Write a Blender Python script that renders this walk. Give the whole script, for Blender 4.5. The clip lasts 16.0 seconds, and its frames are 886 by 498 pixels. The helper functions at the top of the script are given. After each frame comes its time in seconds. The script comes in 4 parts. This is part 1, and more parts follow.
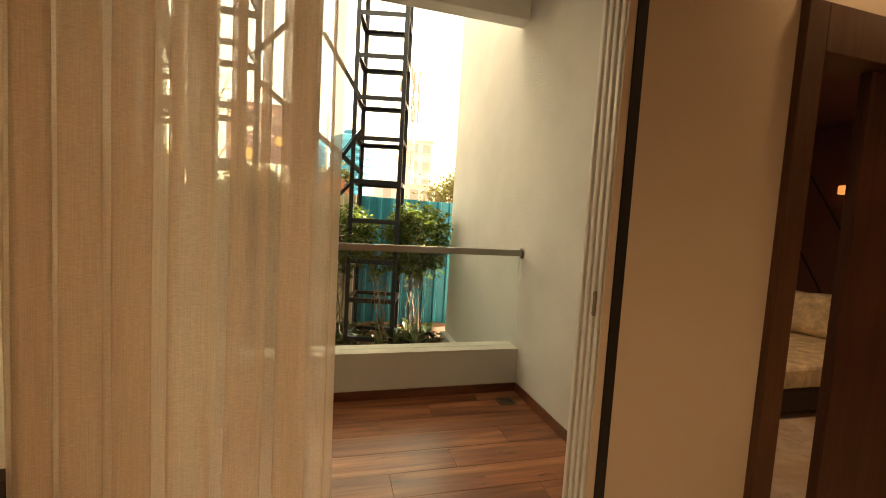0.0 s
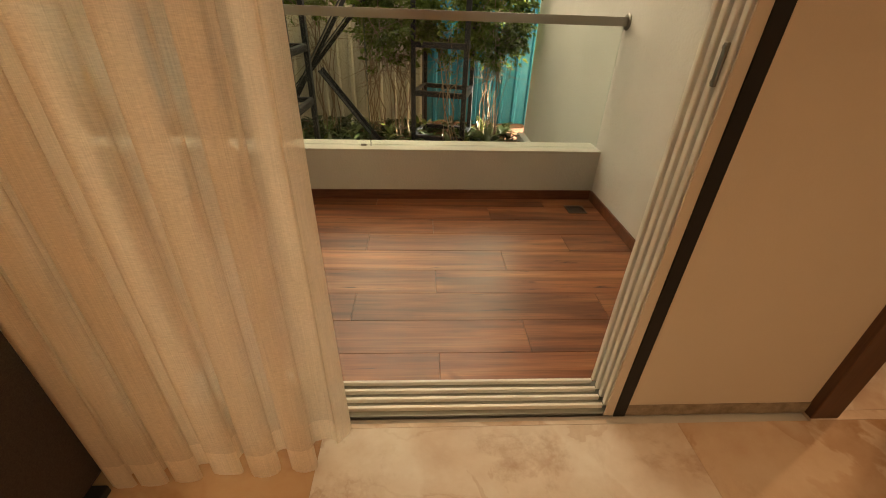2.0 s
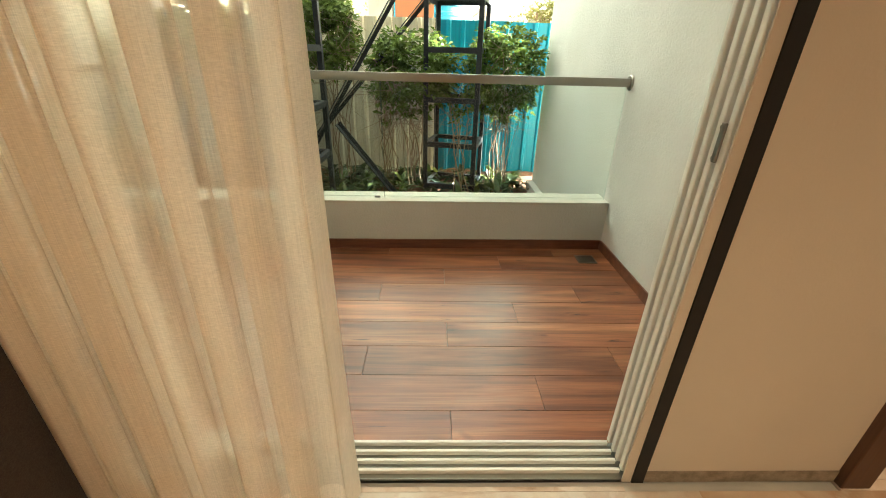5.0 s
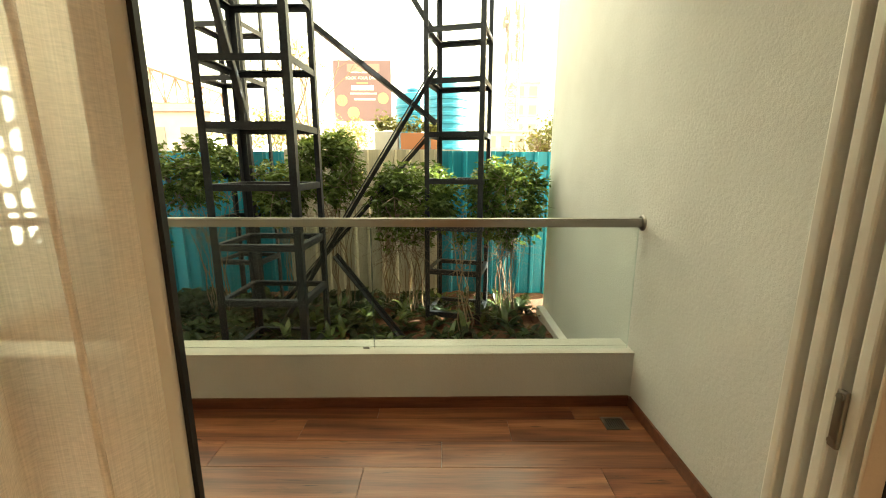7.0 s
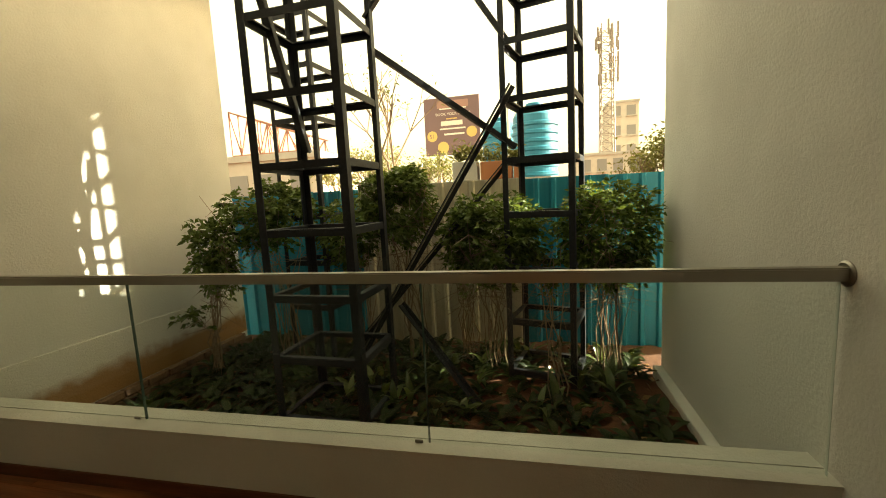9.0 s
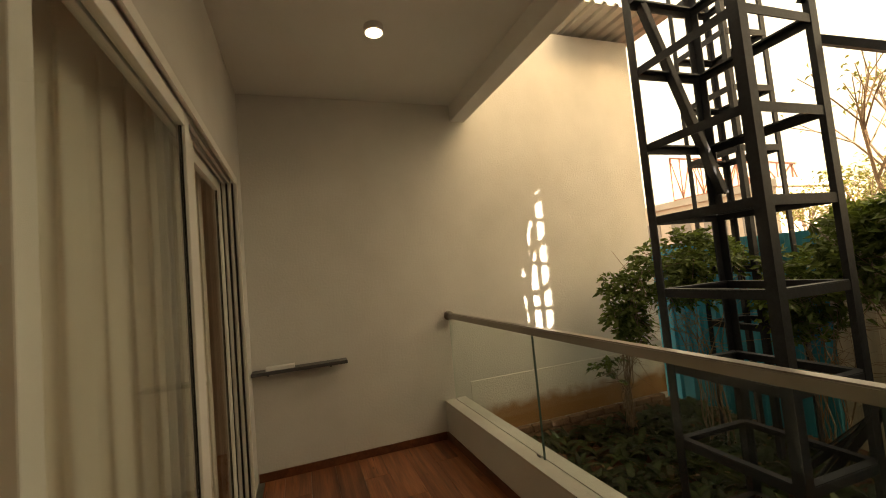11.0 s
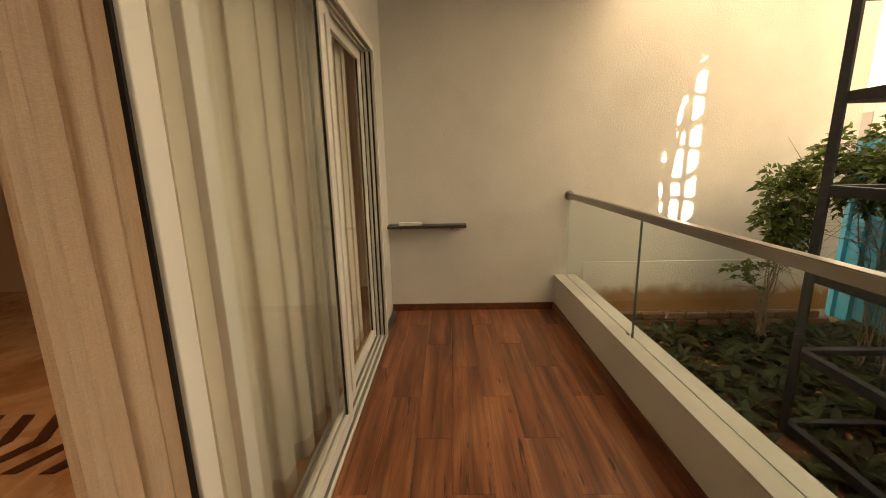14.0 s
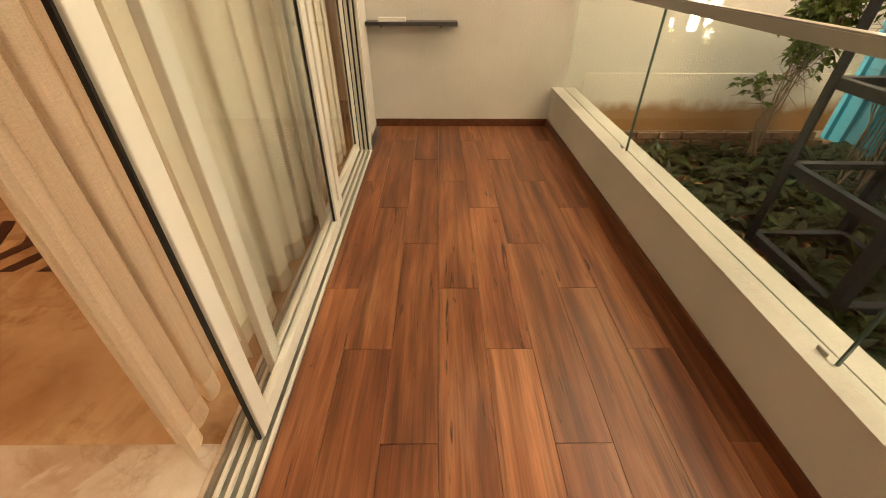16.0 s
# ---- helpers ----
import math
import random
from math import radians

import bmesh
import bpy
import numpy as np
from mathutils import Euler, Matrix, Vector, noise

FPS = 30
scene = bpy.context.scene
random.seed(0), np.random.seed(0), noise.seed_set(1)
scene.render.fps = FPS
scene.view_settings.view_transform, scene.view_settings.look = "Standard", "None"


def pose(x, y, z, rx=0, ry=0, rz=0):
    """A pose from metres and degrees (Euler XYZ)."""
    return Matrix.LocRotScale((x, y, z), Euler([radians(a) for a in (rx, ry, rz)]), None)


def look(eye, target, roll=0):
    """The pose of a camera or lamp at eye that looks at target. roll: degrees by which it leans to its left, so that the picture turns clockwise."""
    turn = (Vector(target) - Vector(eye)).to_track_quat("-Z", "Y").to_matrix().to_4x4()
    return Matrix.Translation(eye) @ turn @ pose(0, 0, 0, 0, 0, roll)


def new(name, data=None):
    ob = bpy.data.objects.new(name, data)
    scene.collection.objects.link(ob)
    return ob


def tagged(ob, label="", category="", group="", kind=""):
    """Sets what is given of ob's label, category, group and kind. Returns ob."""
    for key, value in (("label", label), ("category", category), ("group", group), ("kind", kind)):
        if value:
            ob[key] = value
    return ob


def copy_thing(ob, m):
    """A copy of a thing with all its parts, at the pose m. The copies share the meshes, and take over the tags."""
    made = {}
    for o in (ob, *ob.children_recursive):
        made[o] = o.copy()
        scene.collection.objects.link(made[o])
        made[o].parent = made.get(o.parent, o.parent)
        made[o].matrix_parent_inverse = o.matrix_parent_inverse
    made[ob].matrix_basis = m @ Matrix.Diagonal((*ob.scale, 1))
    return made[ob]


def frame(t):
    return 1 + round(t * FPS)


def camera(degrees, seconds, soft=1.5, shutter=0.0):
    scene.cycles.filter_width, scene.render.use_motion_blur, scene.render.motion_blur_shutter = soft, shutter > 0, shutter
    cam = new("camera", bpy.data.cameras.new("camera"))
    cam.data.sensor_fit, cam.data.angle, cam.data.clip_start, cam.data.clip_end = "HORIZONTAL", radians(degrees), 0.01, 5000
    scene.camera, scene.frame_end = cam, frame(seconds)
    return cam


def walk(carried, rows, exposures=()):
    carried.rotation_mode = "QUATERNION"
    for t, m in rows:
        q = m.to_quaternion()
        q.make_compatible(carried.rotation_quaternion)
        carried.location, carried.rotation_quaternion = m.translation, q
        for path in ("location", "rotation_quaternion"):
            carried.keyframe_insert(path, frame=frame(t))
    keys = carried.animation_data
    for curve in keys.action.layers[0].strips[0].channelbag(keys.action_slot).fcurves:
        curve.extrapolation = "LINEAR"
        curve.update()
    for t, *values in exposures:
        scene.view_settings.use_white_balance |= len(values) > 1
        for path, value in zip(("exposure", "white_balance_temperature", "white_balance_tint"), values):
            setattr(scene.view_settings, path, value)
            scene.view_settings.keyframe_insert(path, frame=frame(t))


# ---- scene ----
cam = camera(95.0, 16.0, 1.0)

PATH = [
    (0, (-0.907, -1.309, 1.403), (-0.394, 0.619, 1.258), 3.4),
    (0.5, (-0.842, -1.207, 1.368), (-0.382, 0.719, 1.088), 2.7),
    (1, (-0.748, -1.093, 1.307), (-0.458, 0.825, 0.82), 3.9),
    (1.5, (-0.691, -1.041, 1.28), (-0.55, 0.804, 0.521), 3.7),
    (2, (-0.65, -0.998, 1.235), (-0.543, 0.705, 0.191), 2.2),
    (2.5, (-0.662, -0.969, 1.178), (-0.527, 0.566, -0.098), 2.9),
    (3, (-0.675, -0.958, 1.143), (-0.542, 0.433, -0.287), 4.3),
    (3.5, (-0.67, -0.957, 1.141), (-0.562, 0.37, -0.352), 3.8),
    (4, (-0.676, -0.953, 1.189), (-0.558, 0.519, -0.16), 4.0),
    (4.5, (-0.667, -0.969, 1.248), (-0.573, 0.702, 0.152), 3.1),
    (5, (-0.662, -0.996, 1.307), (-0.604, 0.803, 0.435), 1.6),
    (5.2, (-0.652, -0.986, 1.343), (-0.61, 0.838, 0.524), 1.3),
    (7.3, (-0.542, -0.493, 1.492), (-0.567, 1.471, 1.115), -0.3),
    (7.5, (-0.525, -0.432, 1.495), (-0.577, 1.533, 1.125), -0.6),
    (8, (-0.511, -0.246, 1.507), (-0.709, 1.721, 1.203), -1.5),
    (8.5, (-0.489, -0.098, 1.512), (-0.813, 1.862, 1.278), -2.4),
    (9, (-0.48, 0.068, 1.507), (-0.936, 1.999, 1.259), -3.0),
    (9.5, (-0.436, 0.227, 1.512), (-1.242, 2.048, 1.326), -1.6),
    (10, (-0.467, 0.349, 1.526), (-1.757, 1.873, 1.413), -2.3),
    (10.2, (-0.473, 0.368, 1.524), (-1.951, 1.713, 1.449), -3.5),
    (12.3, (-0.138, 0.54, 1.706), (-2.125, 0.596, 1.922), -1.1),
    (12.5, (-0.141, 0.566, 1.717), (-2.133, 0.582, 1.892), -0.4),
    (13, (-0.139, 0.614, 1.648), (-2.138, 0.563, 1.68), -0.3),
    (13.5, (-0.141, 0.627, 1.582), (-2.132, 0.554, 1.416), -1.0),
    (14, (-0.169, 0.613, 1.513), (-2.122, 0.571, 1.088), -1.2),
    (14.5, (-0.188, 0.601, 1.472), (-2.085, 0.586, 0.84), -0.4),
    (15, (-0.2, 0.601, 1.432), (-2.01, 0.608, 0.582), -0.2),
    (15.5, (-0.221, 0.601, 1.386), (-1.936, 0.607, 0.356), -0.1),
    (16, (-0.233, 0.604, 1.351), (-1.853, 0.623, 0.178), 0.3),
]
walk(cam, [(t, look(eye, target, roll)) for t, eye, target, roll in PATH],
     exposures=[(0.0, 3.75, 7800, 12), (1.5, 4.05, 7300, 12), (2.0, 3.97, 7600, 13), (2.5, 4.5, 6900, 12), (3.0, 4.85, 6400, 11), (3.8, 4.88, 6200, 7), (4.5, 4.78, 5900, 0), (5.2, 4.55, 5650, -4),
                (7.3, 3.95, 6800, -3), (8.0, 3.28, 7300, -2), (8.5, 2.75, 7700, -2), (9.5, 2.58, 7700, 3), (10.2, 2.3, 7800, 8), (12.3, 3.48, 7800, 21), (13.5, 3.45, 7800, 20), (15.0, 4.1, 7500, 17), (16.0, 4.35, 7700, 18)])

# ---- world, sun and lamps ----
SUN_AZ, SUN_EL = math.atan2(0.30, 1.0), radians(25)
world = bpy.data.worlds.new("sky")
scene.world = world
world.use_nodes = True
wn = world.node_tree.nodes
sky = wn.new("ShaderNodeTexSky")
sky.sky_type = "NISHITA"
sky.sun_disc = False
sky.sun_elevation = SUN_EL
sky.sun_rotation = math.pi / 2 - SUN_AZ
sky.dust_density = 9.0
sky.air_density = 1.2
wn["Background"].inputs[1].default_value = 0.15
dust = wn.new("ShaderNodeMix")
dust.data_type, dust.blend_type = "RGBA", "MULTIPLY"
dust.inputs[0].default_value = 1.0
dust.inputs[7].default_value = (1.0, 0.90, 0.64, 1)  # warm dusty haze
haze = wn.new("ShaderNodeMix")
haze.data_type = "RGBA"
haze.inputs[0].default_value = 0.62
haze.inputs[7].default_value = (2.7, 2.6, 2.5, 1)  # even bright haze over the whole sky
world.node_tree.links.new(sky.outputs[0], haze.inputs[6])
world.node_tree.links.new(haze.outputs[2], dust.inputs[6])
world.node_tree.links.new(dust.outputs[2], wn["Background"].inputs[0])
sun = new("sun", bpy.data.lights.new("sun", "SUN"))
sun.data.energy, sun.data.angle, sun.data.color = 3.8, radians(0.5), (1.0, 0.93, 0.82)
SUN_DIR = Vector((math.cos(SUN_AZ) * math.cos(SUN_EL), math.sin(SUN_AZ) * math.cos(SUN_EL), math.sin(SUN_EL)))
sun.matrix_world = look(SUN_DIR * 30, (0, 0, 0))


def spot(x, y, z, watts, size=radians(150), color=(1.0, 0.67, 0.38), soft=0.02):
    lamp = new("downlight_lamp", bpy.data.lights.new("downlight_lamp", "SPOT"))
    lamp.data.energy, lamp.data.spot_size, lamp.data.spot_blend, lamp.data.color = watts, size, 0.8, color
    lamp.data.shadow_soft_size = soft
    lamp.matrix_world = look((x, y, z), (x, y + 0.001, 0))
    return lamp


# Entries with y below -2 are unseen lamps, added to brighten the room.
LIVING_LIGHTS = [(1.0, -0.22, 1.0), (1.9, -0.22, 1.0), (2.75, -0.22, 1.0), (-0.3, -2.7, 5), (0.9, -2.1, 2.8), (-2.18, -1.62, 3.2), (-0.6, -3.6, 5)]
BEDROOM_LIGHTS = [(2.28, 0.665), (2.375, 0.662)]
for lx, ly, watts in LIVING_LIGHTS:
    spot(lx, ly, 2.735, watts)
for lx, ly in BEDROOM_LIGHTS:
    spot(lx, ly, 2.735, 2.6, soft=0.012)
BALCONY_LIGHTS = [(-2.99, 1.0), (-0.6, 1.1)]
for lx, ly in BALCONY_LIGHTS:
    spot(lx, ly, 3.235, 0.8, radians(150), (1.0, 0.85, 0.62))


# ---- materials ----
def material(name, base=(0.5, 0.5, 0.5), rough=0.5, metal=0.0, spec=0.5):
    m = bpy.data.materials.new(name)
    m.use_nodes = True
    b = m.node_tree.nodes["Principled BSDF"]
    b.inputs["Base Color"].default_value = (*base, 1)
    b.inputs["Roughness"].default_value = rough
    b.inputs["Metallic"].default_value = metal
    b.inputs["Specular IOR Level"].default_value = spec
    return m


class Nodes:
    """Short hand for building a node tree."""

    def __init__(self, m):
        self.t = m.node_tree
        self.b = m.node_tree.nodes.get("Principled BSDF")

    def add(self, kind, **values):
        n = self.t.nodes.new("ShaderNode" + kind)
        for key, v in values.items():
            n.inputs[key.replace("_", " ")].default_value = v
        return n

    def link(self, a, b):
        self.t.links.new(a, b)
        return self

    def coords(self, scale=(1, 1, 1), rot=(0, 0, 0), source="Object"):
        c, p = self.add("TexCoord"), self.add("Mapping", Scale=scale, Rotation=rot)
        self.link(c.outputs[source], p.inputs[0])
        return p.outputs[0]

    def world_coords(self, scale=(1, 1, 1)):
        g, p = self.add("NewGeometry"), self.add("Mapping", Scale=scale)
        self.link(g.outputs["Position"], p.inputs[0])
        return p.outputs[0]

    def noise(self, vec, scale, detail=4.0, rough=0.55, distort=0.0):
        n = self.add("TexNoise", Scale=scale, Detail=detail, Roughness=rough, Distortion=distort)
        self.link(vec, n.inputs["Vector"])
        return n.outputs["Fac"]

    def ramp(self, fac, stops):
        r = self.add("ValToRGB")
        e = r.color_ramp.elements
        while len(e) < len(stops):
            e.new(0.5)
        for k, (p, c) in enumerate(stops):
            e[k].position, e[k].color = p, (*c, 1)
        self.link(fac, r.inputs[0])
        return r.outputs[0]

    def mix(self, fac, a, b, mode="MIX"):
        n = self.t.nodes.new("ShaderNodeMix")
        n.data_type, n.blend_type = "RGBA", mode
        for sock, v in ((n.inputs[0], fac), (n.inputs[6], a), (n.inputs[7], b)):
            if hasattr(v, "links"):
                self.link(v, sock)
            elif isinstance(v, tuple):
                sock.default_value = (*v, 1)
            else:
                sock.default_value = v
        return n.outputs[2]

    def math(self, op, a, b=0.0, clamp=False):
        n = self.t.nodes.new("ShaderNodeMath")
        n.operation, n.use_clamp = op, clamp
        for sock, v in ((n.inputs[0], a), (n.inputs[1], b)):
            if hasattr(v, "links"):
                self.link(v, sock)
            else:
                sock.default_value = v
        return n.outputs[0]

    def bump(self, height, strength, distance=0.01):
        n = self.add("Bump", Strength=strength, Distance=distance)
        self.link(height, n.inputs["Height"])
        self.link(n.outputs[0], self.b.inputs["Normal"])
        return self

    def base(self, c):
        return self.link(c, self.b.inputs["Base Color"])

    def rough(self, c):
        return self.link(c, self.b.inputs["Roughness"])


def stucco(name, c0, c1, strength=0.5, scale=60):
    m = material(name, c0, 0.85, 0, 0.2)
    n = Nodes(m)
    v = n.world_coords()
    fine, big = n.noise(v, scale, 6, 0.6), n.noise(v, 1.3, 4)
    n.base(n.ramp(big, [(0.3, c0), (0.7, c1)]))
    n.bump(fine, strength, 0.012)
    return m


WALL_OUT = stucco("exterior_stucco", (0.59, 0.575, 0.54), (0.69, 0.675, 0.64), 0.34, 52)
WALL_IN = stucco("interior_paint", (0.62, 0.535, 0.44), (0.67, 0.58, 0.48), 0.10, 120)
CEILING = stucco("ceiling_paint", (0.74, 0.73, 0.70), (0.80, 0.79, 0.76), 0.1, 90)
PARAPET = stucco("parapet_paint", (0.50, 0.49, 0.45), (0.59, 0.575, 0.53), 0.3, 80)


def stained_wall():
    """Stucco whose foot is stained by red soil."""
    m = stucco("stained_stucco", (0.66, 0.63, 0.57), (0.76, 0.73, 0.68), 0.6, 60)
    n = Nodes(m)
    sep = n.add("SeparateXYZ")
    v = n.world_coords()
    n.link(v, sep.inputs[0])
    edge = n.noise(n.world_coords((1, 1.2, 1)), 4.0, 6, 0.65)
    h = n.math("ADD", sep.outputs[2], n.math("MULTIPLY", edge, -0.28))
    fac = n.ramp(h, [(0.0, (1, 1, 1)), (0.12, (0, 0, 0))])
    old = n.b.inputs["Base Color"].links[0].from_socket
    n.base(n.mix(fac, old, (0.36, 0.20, 0.09)))
    return m


STAINED = stained_wall()


def wood_plank(name, stops, rough=0.35, along="X", tint=0.35):
    m = material(name, stops[0][1], rough, 0, 0.5)
    n = Nodes(m)
    info = n.add("ObjectInfo")
    shift = n.add("CombineXYZ")
    n.link(n.math("MULTIPLY", info.outputs["Random"], 37.0), shift.inputs[0])
    n.link(n.math("MULTIPLY", info.outputs["Random"], 91.0), shift.inputs[1])
    pos = n.add("NewGeometry").outputs["Position"]
    add = n.add("VectorMath")
    n.link(pos, add.inputs[0]).link(shift.outputs[0], add.inputs[1])
    mp = n.add("Mapping", Scale={"X": (1.3, 9, 9), "Y": (9, 0.9, 9), "Z": (9, 9, 0.9)}[along])
    n.link(add.outputs[0], mp.inputs[0])
    broad = n.noise(mp.outputs[0], 1.6, 7, 0.62, 1.3)
    mf = n.add("Mapping", Scale={"X": (1.6, 70, 70), "Y": (70, 3, 70), "Z": (70, 70, 3)}[along])
    n.link(add.outputs[0], mf.inputs[0])
    grain = n.noise(mf.outputs[0], 2.0, 5, 0.7, 0.3)
    col = n.ramp(broad, stops)
    mk = n.add("Mapping", Scale={"X": (2.2, 9, 9), "Y": (9, 2.2, 9), "Z": (9, 9, 2.2)}[along])
    n.link(add.outputs[0], mk.inputs[0])
    knot = n.noise(mk.outputs[0], 1.0, 2, 0.5, 0.6)
    col = n.mix(n.ramp(knot, [(0.68, (0, 0, 0)), (0.80, (0.6, 0.6, 0.6))]), col, tuple(k * 0.6 for k in stops[0][1]))
    col = n.mix(0.5, col, n.ramp(grain, [(0.35, (0.35, 0.35, 0.35)), (0.65, (1, 1, 1))]), "MULTIPLY")
    mc = n.add("Mapping", Scale={"X": (3.0, 30, 30), "Y": (30, 3.0, 30), "Z": (30, 30, 3.0)}[along])
    n.link(add.outputs[0], mc.inputs[0])
    crack = n.noise(mc.outputs[0], 1.0, 6, 0.7, 1.0)
    col = n.mix(n.ramp(crack, [(0.29, (0.8, 0.8, 0.8)), (0.37, (0, 0, 0))]), col, tuple(k * 0.25 for k in stops[0][1]))
    val = n.add("HueSaturation")
    n.link(col, val.inputs["Color"])
    n.link(n.math("ADD", n.math("MULTIPLY", info.outputs["Random"], tint), 1.0 - tint / 2), val.inputs["Value"])
    n.base(val.outputs[0])
    n.rough(n.math("ADD", n.math("MULTIPLY", grain, 0.2), rough - 0.1))
    n.bump(grain, 0.12, 0.002)
    return m


def deck_tile():
    """Printed wood-look tile: broad streaks along the plank, fine grain, few dark cracks and knots."""
    m = material("deck_wood_tile", (0.25, 0.09, 0.035), 0.33, 0, 0.5)
    n = Nodes(m)
    info = n.add("ObjectInfo")
    shift = n.add("CombineXYZ")
    n.link(n.math("MULTIPLY", info.outputs["Random"], 37.0), shift.inputs[0])
    n.link(n.math("MULTIPLY", info.outputs["Random"], 91.0), shift.inputs[1])
    add = n.add("VectorMath")
    n.link(n.add("NewGeometry").outputs["Position"], add.inputs[0]).link(shift.outputs[0], add.inputs[1])

    def along(x, y, detail, rough, distort):
        p = n.add("Mapping", Scale=(x, y, 1))
        n.link(add.outputs[0], p.inputs[0])
        return n.noise(p.outputs[0], 1.0, detail, rough, distort)

    broad = along(0.8, 7.5, 3, 0.5, 0.6)
    streak = along(0.8, 24, 4, 0.6, 0.35)
    grain = along(5, 190, 3, 0.6, 0.2)
    crack = along(1.6, 17, 5, 0.6, 1.4)
    knot = along(3.0, 9, 2, 0.5, 1.0)
    col = n.ramp(broad, [(0.30, (0.125, 0.037, 0.017)), (0.44, (0.215, 0.071, 0.032)), (0.57, (0.320, 0.118, 0.052)), (0.75, (0.440, 0.195, 0.098))])
    col = n.mix(0.85, col, n.ramp(streak, [(0.32, (0.50, 0.45, 0.42)), (0.50, (0.95, 0.95, 0.95)), (0.68, (1.25, 1.2, 1.15))]), "MULTIPLY")
    col = n.mix(0.55, col, n.ramp(grain, [(0.35, (0.55, 0.55, 0.55)), (0.60, (1.1, 1.1, 1.1))]), "MULTIPLY")
    col = n.mix(n.ramp(knot, [(0.70, (0, 0, 0)), (0.80, (0.7, 0.7, 0.7))]), col, (0.060, 0.018, 0.008))
    col = n.mix(n.ramp(crack, [(0.31, (0.9, 0.9, 0.9)), (0.365, (0, 0, 0))]), col, (0.030, 0.010, 0.006))
    val = n.add("HueSaturation")
    n.link(col, val.inputs["Color"])
    n.link(n.math("ADD", n.math("MULTIPLY", info.outputs["Random"], 0.32), 0.84), val.inputs["Value"])
    n.base(val.outputs[0])
    n.rough(n.math("ADD", n.math("MULTIPLY", streak, 0.16), 0.24))
    n.bump(grain, 0.10, 0.002)
    return m


DECK = deck_tile()
SKIRT = wood_plank("skirting_wood", [(0.3, (0.10, 0.030, 0.014)), (0.7, (0.21, 0.075, 0.035))], 0.35)
DARK_WOOD = wood_plank("dark_door_wood", [(0.3, (0.045, 0.016, 0.010)), (0.7, (0.12, 0.045, 0.026))], 0.4, "Z", 0.1)
FRAME_WOOD = wood_plank("door_frame_wood", [(0.3, (0.085, 0.038, 0.020)), (0.7, (0.15, 0.072, 0.040))], 0.45, "Z", 0.1)


def marble(name, tint):
    m = material(name, (0.7, 0.6, 0.48), 0.015, 0, 0.5)
    n = Nodes(m)
    info = n.add("ObjectInfo")
    shift = n.add("CombineXYZ")
    n.link(n.math("MULTIPLY", info.outputs["Random"], 23.0), shift.inputs[0])
    n.link(n.math("MULTIPLY", info.outputs["Random"], 57.0), shift.inputs[2])
    add = n.add("VectorMath")
    n.link(n.add("NewGeometry").outputs["Position"], add.inputs[0]).link(shift.outputs[0], add.inputs[1])
    v = add.outputs[0]
    cloud = n.noise(v, 1.1, 7, 0.6, 0.3)
    soft = n.noise(v, 1.9, 8, 0.62, 0.35)
    col = n.ramp(cloud, [(0.37, (0.46, 0.33, 0.25)), (0.46, (0.62, 0.49, 0.40)), (0.54, (0.72, 0.62, 0.54)), (0.62, (0.80, 0.75, 0.69))])
    col = n.mix(n.ramp(soft, [(0.34, (0.65, 0.65, 0.65)), (0.52, (0, 0, 0))]), col, (0.50, 0.35, 0.24))
    vein = n.noise(v, 1.1, 9, 0.6, 1.8)
    line = n.math("ABSOLUTE", n.math("SUBTRACT", vein, 0.5))
    fade = n.math("MULTIPLY", n.ramp(line, [(0.0, (0.35, 0.35, 0.35)), (0.022, (0, 0, 0))]), n.ramp(n.noise(v, 1.7, 3), [(0.45, (0, 0, 0)), (0.65, (1, 1, 1))]))
    col = n.mix(fade, col, (0.36, 0.20, 0.11))
    patch = n.noise(v, 2.6, 8, 0.7, 0.15)
    col = n.mix(n.ramp(patch, [(0.55, (0, 0, 0)), (0.72, (0.75, 0.75, 0.75))]), col, (0.34, 0.19, 0.10))
    sheet = n.noise(v, 1.25, 6, 0.52, 0.9)
    col = n.mix(n.ramp(sheet, [(0.470, (0, 0, 0)), (0.490, (0.50, 0.50, 0.50)), (0.60, (0, 0, 0))]), col, (0.82, 0.77, 0.71))
    sheet2 = n.noise(v, 2.1, 7, 0.55, 1.1)
    col = n.mix(n.ramp(sheet2, [(0.570, (0, 0, 0)), (0.588, (0.42, 0.42, 0.42)), (0.70, (0.05, 0.05, 0.05))]), col, (0.50, 0.35, 0.26))
    tone = n.add("HueSaturation")
    n.link(col, tone.inputs["Color"])
    n.link(n.math("ADD", n.math("MULTIPLY", info.outputs["Random"], 0.25), 0.85), tone.inputs["Value"])
    n.base(n.mix(1.0, tone.outputs[0], tint, "MULTIPLY"))
    return m


MARBLE = marble("polished_marble", (0.97, 0.95, 0.93))
BROWN_MARBLE = marble("polished_brown_marble", (0.74, 0.55, 0.38))
TAN_MARBLE = marble("polished_tan_marble", (0.86, 0.75, 0.64))
ALU = material("white_aluminium", (0.78, 0.76, 0.71), 0.35, 0.0, 0.5)
TRACK = material("track_aluminium", (0.30, 0.31, 0.28), 0.4, 0.4)
BLACK = material("black_gasket", (0.008, 0.008, 0.008), 0.6)
STEEL = material("brushed_steel", (0.29, 0.265, 0.235), 0.30, 1.0)
DARK_STEEL = material("painted_dark_steel", (0.019, 0.022, 0.029), 0.5, 0.2)
SHELF = material("dark_grey_shelf", (0.05, 0.05, 0.055), 0.4)
WHITE = material("white_card", (0.8, 0.8, 0.78), 0.5)
SOIL = material("red_garden_soil", (0.115, 0.046, 0.022), 0.95)
